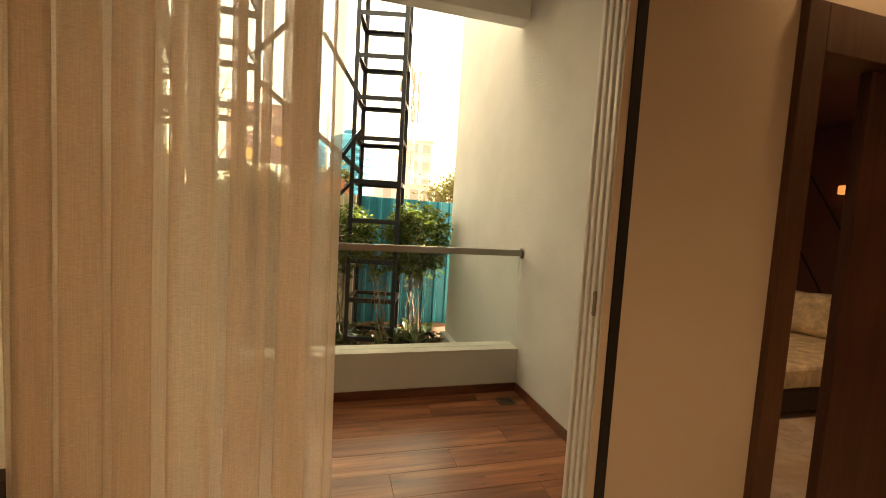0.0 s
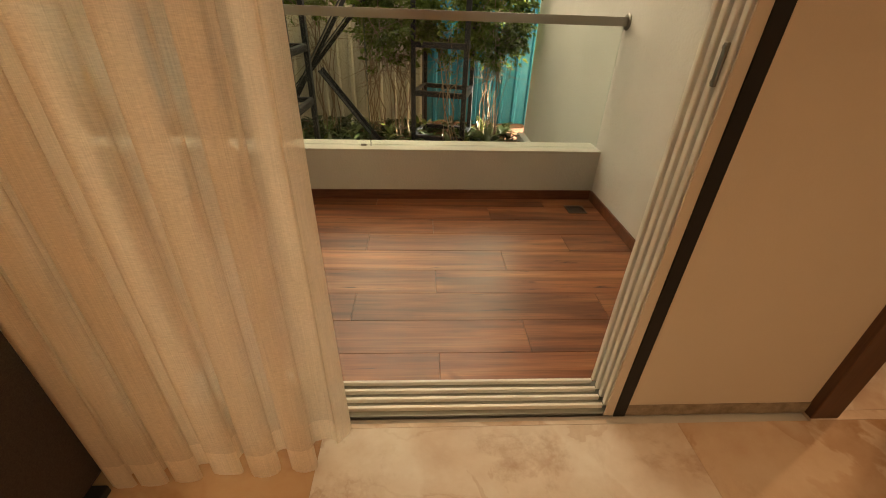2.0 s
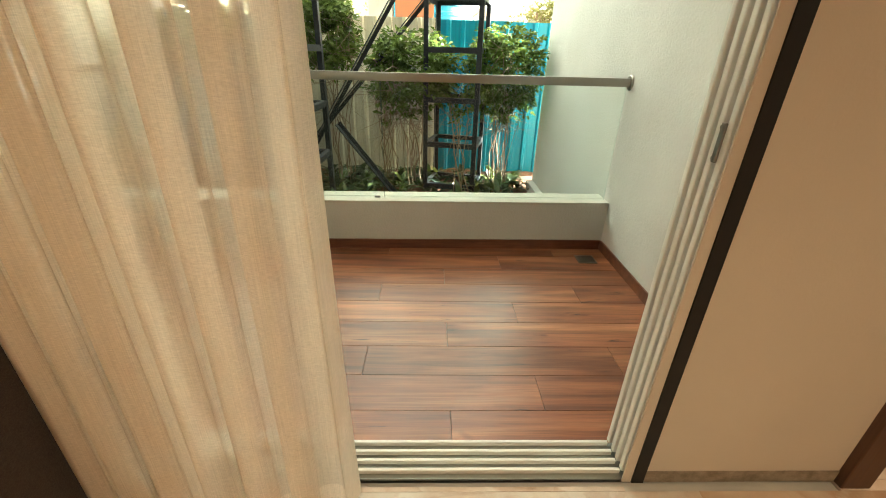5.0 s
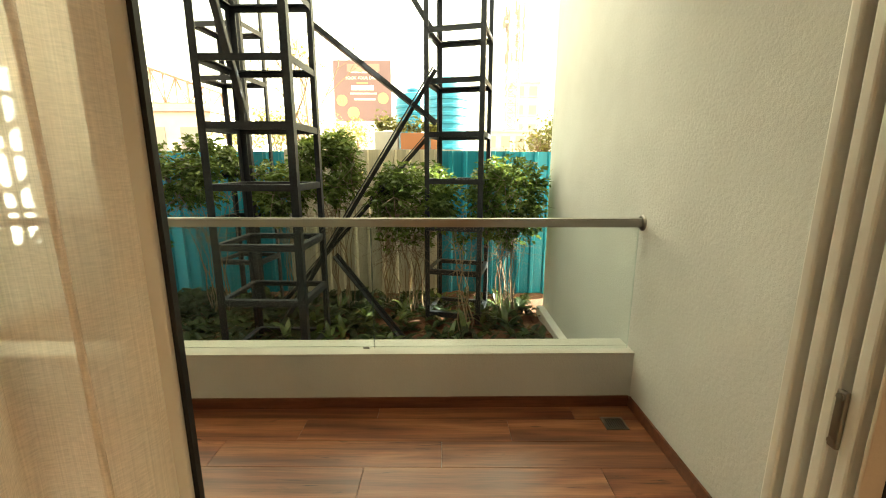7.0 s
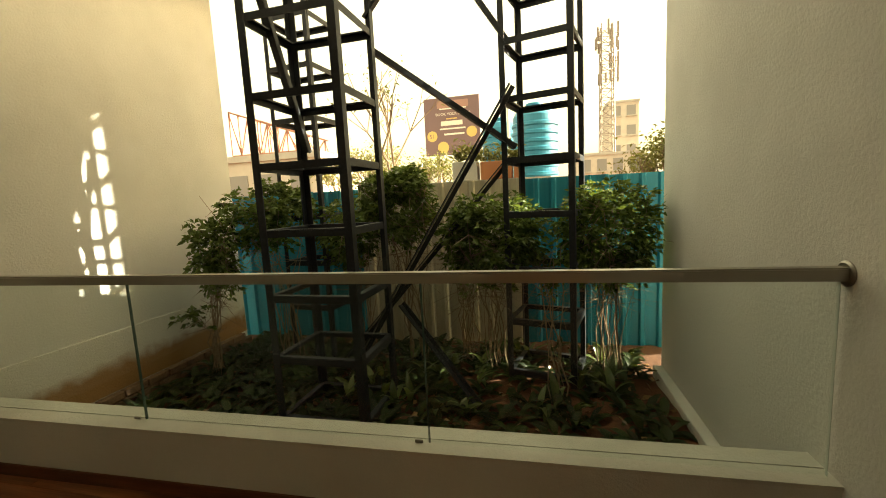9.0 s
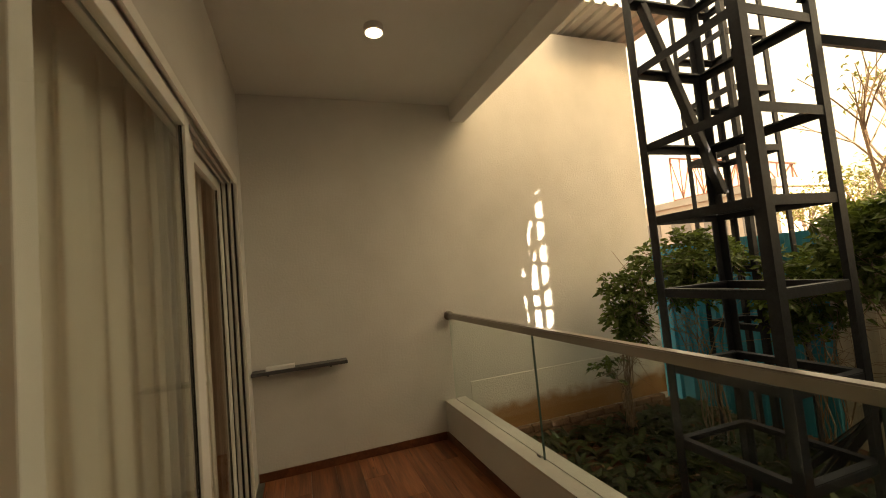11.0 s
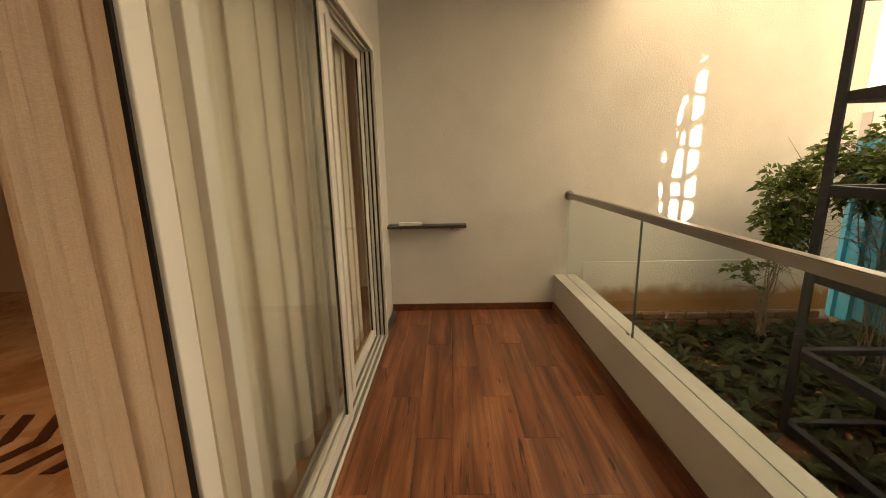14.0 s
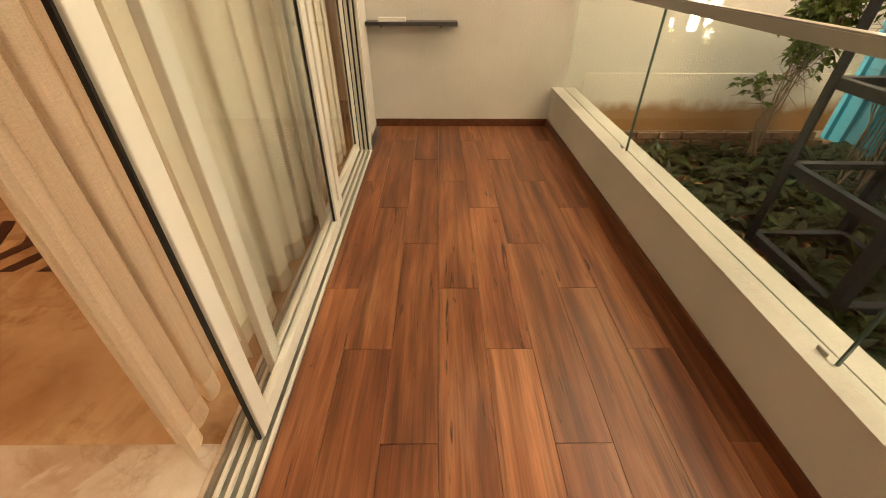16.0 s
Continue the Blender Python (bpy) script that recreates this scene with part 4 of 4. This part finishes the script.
shrub((-2.35, 4.10, GROUND), (-2.40, 4.05, 1.22), (0.36, 0.28, 0.32), 2600, 11, 3, "dense green shrub behind the steel tower")
shrub((-1.75, 4.05, GROUND), (-1.85, 4.00, 1.50), (0.38, 0.32, 0.38), 4200, 12, 4, "dark green dense shrub beside the diagonal braces")
shrub((-0.88, 4.00, GROUND), (-0.90, 3.95, 1.18), (0.50, 0.36, 0.40), 5200, 13, 5, "rounded green shrub in front of the cream fence")
shrub((-1.22, 4.20, GROUND), (-1.25, 4.20, 0.95), (0.22, 0.18, 0.45), 200, 10, 9, "thin-stemmed shrub in front of the cream fence")
shrub((0.17, 3.95, GROUND), (0.12, 3.98, 1.17), (0.47, 0.36, 0.44), 5200, 13, 6, "sunlit green shrub before the blue fence")
shrub((-0.35, 3.35, GROUND), (-0.38, 3.90, 0.95), (0.20, 0.20, 0.35), 200, 5, 7, "thin green shrub between the tower legs")


def strap_leaves(name, plants, mat, label):
    """Rosettes of arching strap leaves: (x, y, leaves, length, width, lift) each."""
    rnd = random.Random(11)
    verts, faces = [], []
    for x, y, leaves, length, width, rise in plants:
        for _k in range(leaves):
            l, w = length * rnd.uniform(0.6, 1.2), width * rnd.uniform(0.7, 1.25)
            yaw, lift = rnd.uniform(0, 6.283), rise + rnd.uniform(-0.4, 0.35)
            d, side = Vector((math.cos(yaw), math.sin(yaw), 0)), Vector((-math.sin(yaw), math.cos(yaw), 0))
            p, k = Vector((x, y, GROUND - 0.01)), len(verts)
            for i, ww in enumerate((0.30, 0.80, 1.0, 0.70, 0.04)):
                a = lift - i * 0.32
                up = side.cross(d * math.cos(a) + Vector((0, 0, 1)) * math.sin(a)) * (-0.18 * w * ww)
                verts += [tuple(p - side * w * ww * 0.5 + up), tuple(p), tuple(p + side * w * ww * 0.5 + up)]
                p = p + (d * math.cos(a) + Vector((0, 0, 1)) * math.sin(a)) * (l / 4)
            for i in range(4):
                for c in (0, 1):
                    q = k + 3 * i + c
                    faces.append((q, q + 1, q + 4, q + 3))
    me = bpy.data.meshes.new(name)
    me.from_pydata(verts, [], faces)
    me.polygons.foreach_set("use_smooth", [True] * len(faces))
    me.materials.append(mat)
    return tagged(new(name, me), label, "ground cover", kind="stuff")


rnd = random.Random(13)
low, tall = [], []
for _ in range(900):
    x, y = rnd.uniform(XL + 0.12, XR - 0.2), rnd.uniform(2.05, 4.55)
    if rnd.random() > 0.45 * (x > -1.0 and y > 3.0):
        low.append((x, y, rnd.randint(4, 7), 0.20, 0.060, 0.85))
for _ in range(34):
    tall.append((rnd.uniform(-2.2, 0.35), rnd.uniform(3.0, 4.3), rnd.randint(3, 5), 0.27, 0.060, 1.25))
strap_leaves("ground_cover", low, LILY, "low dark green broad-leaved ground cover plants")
strap_leaves("tall_ground_cover", tall, LILY_PALE, "taller pale green upright lily leaves")


def litter():
    rnd = random.Random(12)
    pts = [Vector((rnd.uniform(XL + 0.1, XR - 0.1), rnd.uniform(2.0, 4.6), GROUND + rnd.uniform(0.02, 0.05))) for _ in range(900)]
    me = leaf_mesh("leaf_litter", pts, 0.07, rnd, leaf("dry_litter", (0.10, 0.05, 0.02), (0.26, 0.15, 0.07), 0.1), 0.2)
    return tagged(new("leaf_litter", me), "fallen dry brown leaves on red soil", "leaf litter", kind="stuff")


litter()

# ---- fence ----
fence = empty("fence", (-1.6, 4.7, GROUND - 0.1))


def fence_sheet(x0, x1, mat, z1):
    bm = bmesh.new()
    n = max(2, round((x1 - x0) / 0.18))
    step = (x1 - x0) / n
    prof = []
    for i in range(n):
        a = x0 + i * step
        prof += [(a, 4.70), (a + step * 0.62, 4.70), (a + step * 0.72, 4.668), (a + step * 0.90, 4.668)]
    prof.append((x1, 4.70))
    rows = [[bm.verts.new((x, y, z)) for x, y in prof] for z in (GROUND - 0.14, z1)]
    back = [[bm.verts.new((x, y + 0.004, z)) for x, y in prof] for z in (GROUND - 0.14, z1)]
    for i in range(len(prof) - 1):
        bm.faces.new((rows[0][i], rows[0][i + 1], rows[1][i + 1], rows[1][i]))
        bm.faces.new((back[0][i + 1], back[0][i], back[1][i], back[1][i + 1]))
        bm.faces.new((rows[1][i], rows[1][i + 1], back[1][i + 1], back[1][i]))
    return part("sheet", bm, mat, fence)


SHEETS = [(-5.6, -4.7, 1), (-4.7, -3.8, 1), (-3.8, -3.2, 1), (-3.2, -2.6, 1), (-2.6, -1.7, 0), (-1.7, -0.63, 0), (-0.63, 0.27, 1), (0.27, 1.17, 1)]
for k, (a, b, blue) in enumerate(SHEETS):
    fence_sheet(a, b - 0.002, BLUE_SHEET if blue else CREAM_SHEET, 1.69 - (0.02 if blue else 0.0) - 0.008 * (k % 2))
for zz in (0.3, 1.3):
    bm = bmesh.new()
    add_box(bm, -5.6, 1.17, 4.712, 4.75, zz, zz + 0.04)
    part("fence_rail", bm, DARK_STEEL, fence)
tagged(fence, "corrugated metal sheet fence, blue with cream sheets", "fence")

# ---- roof sheet over the end wall ----
bm = bmesh.new()
prof = []
for i in range(8):
    y = 3.36 + 0.16 * i
    prof += [(y, 0.0), (y + 0.09, 0.0), (y + 0.105, 0.035), (y + 0.145, 0.035)]
rows = [[bm.verts.new((x, y, 4.235 + 0.05 + dz + zz)) for y, dz in prof] for x, zz in ((-5.2, 0.0), (-3.62, -0.03))]
for i in range(len(prof) - 1):
    bm.faces.new((rows[0][i], rows[0][i + 1], rows[1][i + 1], rows[1][i]))
roof = mesh_object("roof_sheet", bm, ZINC)
sol = roof.modifiers.new("thickness", "SOLIDIFY")
sol.thickness = 0.004
structure(roof, "corrugated zinc roof sheet on top of the end wall")
structure(box("roof_batten", (-4.35, -4.22, 3.3, 4.42, 4.22, 4.262), ZINC), "zinc batten carrying the roof sheet")

# ---- distance ----
tank = empty("water_tank", (-0.5, 14.0, 2.0))
bm = bmesh.new()
prof = [(0.70, 2.0)]
for i in range(7):
    z = 2.05 + 0.26 * i
    prof += [(0.70, z), (0.74, z + 0.03), (0.74, z + 0.11), (0.70, z + 0.14)]
prof += [(0.70, 3.95), (0.58, 4.15), (0.26, 4.24), (0.25, 4.33), (0.0001, 4.34)]
add_lathe(bm, prof, 40, (-0.5, 14.0, 0))
part("body", bm, TANK, tank, smooth=False)
bm = bmesh.new()
add_lathe(bm, [(0.28, 4.30), (0.28, 4.36), (0.2, 4.40)], 28, (-0.5, 14.0, 0))
part("lid", bm, TANK, tank)
tagged(tank, "blue ribbed plastic water tank on a stand", "water tank")
tank2 = copy_thing(tank, pose(-1.75, 16.0, 2.0))
tank_stand = box("tank_stand", (-2.8, 0.6, 13.1, 17.0, GROUND - 0.15, 2.0), CONCRETE, None, 0.03)
tagged(tank_stand, "plain concrete stand under the water tanks", "tank stand")
bm = bmesh.new()
add_bar(bm, (-1.28, 13.0, GROUND - 0.2), (-1.28, 13.0, 4.6), 0.09, None, 12)
tagged(mesh_object("vent_pipe", bm, POSTER_WHITE), "white upright pipe before the water tank", "pipe")

bill = empty("billboard", (-6.4, 30.0, GROUND))
bm = bmesh.new()
add_box(bm, -8.45, -4.35, 30.0, 30.25, 4.2, 8.3, 0.02)
part("panel", bm, POSTER, bill, "brown purple printed billboard panel")
for xx in (-7.6, -5.2):
    bm = bmesh.new()
    add_box(bm, xx - 0.12, xx + 0.12, 30.26, 30.5, GROUND - 0.7, 4.5)
    part("post", bm, MAST, bill)
for nm, dims, mat in (("title_block", (-7.45, -5.15, 7.55, 8.05), POSTER_RED), ("title_rim", (-7.30, -5.30, 7.45, 7.53), POSTER_WHITE), ("brand_mark", (-7.2, -5.6, 6.30, 6.62), POSTER_WHITE),
                      ("text_bar", (-7.3, -5.4, 6.02, 6.12), POSTER_WHITE), ("text_bar", (-7.0, -5.5, 5.62, 5.74), POSTER_WHITE), ("text_bar", (-6.8, -6.0, 6.74, 6.82), POSTER_GOLD)):
    bm = bmesh.new()
    add_box(bm, dims[0], dims[1], 29.97, 29.995, dims[2], dims[3])
    part(nm, bm, mat, bill)
for cx, cz, r in ((-7.9, 5.6, 0.38), (-4.95, 5.75, 0.38), (-7.1, 4.75, 0.42)):
    bm = bmesh.new()
    add_lathe(bm, [(r, 0.0), (r, 0.02)], 28, (cx, 29.97, cz), "Y")
    part("badge", bm, POSTER_GOLD, bill)
for words, tx, tz, sz, mat in (("51", -7.9, 5.45, 0.42, POSTER), ("BOOK YOUR DREAM", -6.3, 7.02, 0.27, POSTER_WHITE)):
    cu = bpy.data.curves.new("lettering", "FONT")
    cu.body, cu.size, cu.align_x, cu.extrude = words, sz, "CENTER", 0.004
    cu.materials.append(mat)
    tx_ob = new("lettering", cu)
    tx_ob.parent = bill
    tx_ob.matrix_parent_inverse = bill.matrix_basis.inverted()
    tx_ob.matrix_basis = pose(tx, 29.955, tz, 90, 0, 0)
bill.matrix_basis = pose(-6.4, 30.0, GROUND + 0.45)
tagged(bill, "brown purple advertising billboard on steel posts", "billboard")


def far_building(x0, x1, y0, y1, z1, floors, bays, label):
    b = empty("apartment_building", ((x0 + x1) / 2, y0, GROUND))
    bm = bmesh.new()
    add_box(bm, x0, x1, y0, y1, GROUND - 0.2, z1)
    part("wall", bm, FAR_PLASTER, b)
    bm = bmesh.new()
    add_box(bm, x0 - 0.15, x1 + 0.15, y0 - 0.15, y1, z1, z1 + 0.35)
    part("roof", bm, CONCRETE, b)
    for f in range(floors):
        for k in range(bays):
            w, h = (x1 - x0) / bays, (z1 + 0.2) / floors
            cx, cz = x0 + (k + 0.5) * w, (f + 0.5) * h
            bm = bmesh.new()
            add_box(bm, cx - w * 0.3, cx + w * 0.3, y0 - 0.06, y0 - 0.002, cz - h * 0.22, cz + h * 0.28)
            win = part("window", bm, FAR_HAZED_GLASS, b)
            bm = bmesh.new()
            add_box(bm, cx - w * 0.34, cx + w * 0.34, y0 - 0.3, y0 - 0.003, cz - h * 0.28, cz - h * 0.225)
            part("sill", bm, CONCRETE, win)
    return tagged(b, label, "building", "far buildings")


far_building(5.2, 13.4, 60, 70, 6.2, 2, 4, "low pale building with a row of windows")
far_building(11.4, 16.0, 74, 84, 15.5, 5, 2, "taller hazy pale apartment building")
far_building(-22.0, -12.2, 20.5, 27, 4.1, 1, 5, "low cream shed behind the garden")

mast = empty("telecom_mast", (9.4, 61.0, 6.5))
legs = [(-0.9, -0.9), (0.9, -0.9), (0.9, 0.9), (-0.9, 0.9)]
for i, (ax, ay) in enumerate(legs):
    bm = bmesh.new()
    add_bar(bm, (9.4 + ax, 63 + ay, 6.5), (9.4 + ax * 0.8, 63 + ay * 0.8, 24.0), 0.16)
    part("leg", bm, MAST, mast)
for k in range(14):
    z, s = 6.8 + k * 1.22, 0.9 - 0.012 * k
    bm = bmesh.new()
    for i in range(4):
        a, b = legs[i], legs[(i + 1) % 4]
        add_bar(bm, (9.4 + a[0] * s / 0.9 * 0.95, 63 + a[1] * s / 0.9 * 0.95, z), (9.4 + b[0] * s / 0.9 * 0.95, 63 + b[1] * s / 0.9 * 0.95, z + 1.2), 0.08)
        add_bar(bm, (9.4 + a[0] * s / 0.9 * 0.95, 63 + a[1] * s / 0.9 * 0.95, z), (9.4 + b[0] * s / 0.9 * 0.95, 63 + b[1] * s / 0.9 * 0.95, z), 0.08)
    part("bracing", bm, MAST, mast)
rnd = random.Random(5)
for k in range(26):
    z, ang = rnd.choice((16.0, 18.6, 20.6, 22.4)) + rnd.uniform(-0.3, 0.3), rnd.uniform(0, 6.28)
    x, y = 9.4 + 1.45 * math.cos(ang), 63 + 1.45 * math.sin(ang)
    bm = bmesh.new()
    add_box(bm, x - 0.13, x + 0.13, y - 0.08, y + 0.08, z, z + rnd.uniform(1.2, 2.2), 0.02)
    add_bar(bm, (x, y, z + 0.6), (9.4 + 0.7 * math.cos(ang), 63 + 0.7 * math.sin(ang), z + 0.6), 0.06)
    part("antenna", bm, MAST, mast)
tagged(mast, "tall lattice telecom mast crowded with antennas", "mast")

truss = empty("roof_truss", (-15.2, 20.4, 4.4))
for y in (20.6, 22.5):
    bm = bmesh.new()
    add_bar(bm, (-17.4, y, 4.5), (-12.4, y, 4.5), 0.09)
    add_bar(bm, (-17.4, y, 6.95), (-12.4, y, 5.2), 0.09)
    for i in range(9):
        x = -17.4 + i * 0.6
        zt = 6.95 - (x + 17.4) * 0.35
        add_bar(bm, (x, y, 4.5), (x, y, zt), 0.06)
        add_bar(bm, (x, y, 4.5 if i % 2 else zt), (min(-12.4, x + 0.6), y, (6.95 - (x + 18.0 - 0.0) * 0.35) if i % 2 else 4.5), 0.06)
    part("truss_frame", bm, RED_STEEL, truss)
tagged(truss, "red primed steel roof trusses on the shed", "roof truss")


def planter(x, y, z, w, h, mat, seed, label):
    p = empty("planter", (x, y, z))
    bm = bmesh.new()
    add_box(bm, x - w / 2, x + w / 2, y - 0.14, y + 0.14, z, z + h, 0.012)
    part("box", bm, mat, p)
    rnd = random.Random(seed)
    pts = [Vector((x + rnd.uniform(-w / 2, w / 2), y + rnd.uniform(-0.12, 0.12), z + h + abs(rnd.gauss(0, 0.09)))) for _ in range(170)]
    ob = tagged(new("plant", leaf_mesh("plant", pts, 0.09, rnd, DRY_LEAF, -0.9)), kind="stuff")
    ob.parent = p
    ob.matrix_parent_inverse = p.matrix_basis.inverted()
    return tagged(p, label, "planter", "planters behind the fence")


ledge = box("planter_wall", (-2.6, -0.3, 5.5, 5.9, GROUND - 0.2, 1.72), CONCRETE)
tagged(ledge, "low concrete wall carrying planters", "wall")
planter(-1.42, 5.7, 1.72, 0.34, 0.26, CONCRETE, 31, "grey concrete planter with dry grass")
planter(-1.00, 5.7, 1.72, 0.42, 0.24, TERRACOTTA, 32, "terracotta planter with dry grass")
planter(-0.72, 5.7, 1.72, 0.10, 0.18, TERRACOTTA, 33, "small terracotta pot with dry grass")


def bare_tree(x, y, h, seed, leaves, label):
    rnd = random.Random(seed)
    t = empty("tree", (x, y, GROUND - 0.1))
    bm = bmesh.new()
    tips = []

    def grow(p, d, l, th, depth):
        e = p + d * l
        add_bar(bm, p, e, th, None, 6, 0.72)
        if depth == 0:
            tips.append(e)
            return
        for _ in range(3 if depth > 1 else 2):
            nd = (d + Vector((rnd.gauss(0, 0.38), rnd.gauss(0, 0.38), rnd.uniform(0, 0.25)))).normalized()
            grow(e, nd, l * rnd.uniform(0.6, 0.8), th * 0.62, depth - 1)

    grow(Vector((x, y, GROUND - 0.15)), Vector((0.03, 0, 1)).normalized(), h * 0.34, 0.12, 4)
    part("trunk", bm, BARK, t)
    pts = []
    for _ in range(leaves):
        e = rnd.choice(tips)
        pts.append(e + Vector((rnd.gauss(0, 0.14), rnd.gauss(0, 0.14), rnd.gauss(-0.05, 0.14))))
    ob = new("crown", leaf_mesh("crown", pts, 0.10, rnd, DRY_LEAF))
    ob.parent = t
    ob.matrix_parent_inverse = t.matrix_basis.inverted()
    return tagged(t, label, "tree", "trees behind the fence")


bare_tree(-3.7, 9.0, 4.6, 41, 160, "nearly bare thin tree with few dry leaves")
bare_tree(-5.6, 12.5, 3.4, 42, 1500, "dusty yellow-green tree behind the fence")
bare_tree(-3.4, 11.5, 3.1, 43, 1500, "dusty yellow-green bushy tree behind the fence")
bare_tree(-7.6, 13.5, 3.4, 45, 1500, "dusty olive tree near the shed")
bare_tree(2.05, 8.6, 2.9, 44, 1300, "sunlit yellow-green tree beyond the blue fence")


# ---- pieces: footing bricks, floor tiles, planks ----
footing = empty("wall_footing", (XL, 3.1, GROUND))
me = None
rnd = random.Random(77)
for row in range(3):
    for k in range(11):
        y = 1.98 + k * 0.222 + (0.11 if row % 2 else 0)
        if me is None:
            bm = bmesh.new()
            add_box(bm, 0.0, 0.07, -0.105, 0.105, -0.033, 0.033, 0.008)
            ob = mesh_object("brick", bm, BRICK)
            me = ob.data
        else:
            ob = new("brick", me)
        ob.parent = footing
        ob.matrix_parent_inverse = footing.matrix_basis.inverted()
        ob.matrix_basis = pose(XL + 0.001 + rnd.uniform(0, 0.012), min(y, 4.30), -0.075 - row * 0.072, 0, 0, rnd.uniform(-2, 2))
structure(footing, "dirty exposed brick footing of the end wall")


def slab_piece(name, x0, x1, y0, y1, ztop, th, cham, mat, parent):
    """A thin tile with chamfered upper edges."""
    c = cham
    verts = [(x0, y0, ztop - th), (x1, y0, ztop - th), (x1, y1, ztop - th), (x0, y1, ztop - th),
             (x0, y0, ztop - c), (x1, y0, ztop - c), (x1, y1, ztop - c), (x0, y1, ztop - c),
             (x0 + c, y0 + c, ztop), (x1 - c, y0 + c, ztop), (x1 - c, y1 - c, ztop), (x0 + c, y1 - c, ztop)]
    faces = [(3, 2, 1, 0), (8, 9, 10, 11)]
    for i in range(4):
        k = (i + 1) % 4
        faces += [(i, k, 4 + k, 4 + i), (4 + i, 4 + k, 8 + k, 8 + i)]
    me = bpy.data.meshes.new(name)
    me.from_pydata(verts, [], faces)
    me.materials.append(mat)
    ob = new(name, me)
    ob.parent = parent
    ob.matrix_parent_inverse = parent.matrix_basis.inverted()
    return ob


tiles = bpy.data.objects["floor_living"]
SEAMS = (-5.0, -4.63, -3.41, -2.19, -0.97, 0.25, 1.47, 2.69, 3.91, 5.0)
for x0, x1 in zip(SEAMS, SEAMS[1:]):
    for j in range(3):
        y1 = -0.140 - 1.68 * j
        slab_piece("tile", x0 + 0.0003, x1 - 0.0003, y1 - 1.6797, y1 - 0.0003, 0.0, 0.011, 0.0003, BROWN_MARBLE if x1 < -0.9 else TAN_MARBLE if x0 > 0.2 else MARBLE, tiles)
slab_piece("threshold_tile", FRAME_L, 0.0, -0.1392, -0.1228, 0.0, 0.011, 0.0006, MARBLE, tiles)
slab_piece("threshold_tile", 0.745, 1.85, -0.1392, -0.1008, 0.0, 0.011, 0.0006, MARBLE, tiles)

deck = bpy.data.objects["floor_balcony"]
PLANK_JOINTS = (-0.575, -0.187, -0.965)
for k in range(9):
    y0, y1 = max(0.0415, 0.2 * k + 0.0007), min(1.76, 0.2 * (k + 1) - 0.0007)
    x = PLANK_JOINTS[k % 3] - 1.19 * 4
    while x < XR:
        a, b = max(XL + 0.001, x), min(XR - 0.001, x + 1.19)
        if b - a > 0.05:
            slab_piece("plank", a + 0.0007, b - 0.0007, y0, y1, 0.0, 0.0095, 0.0009, DECK, deck)
        x += 1.19
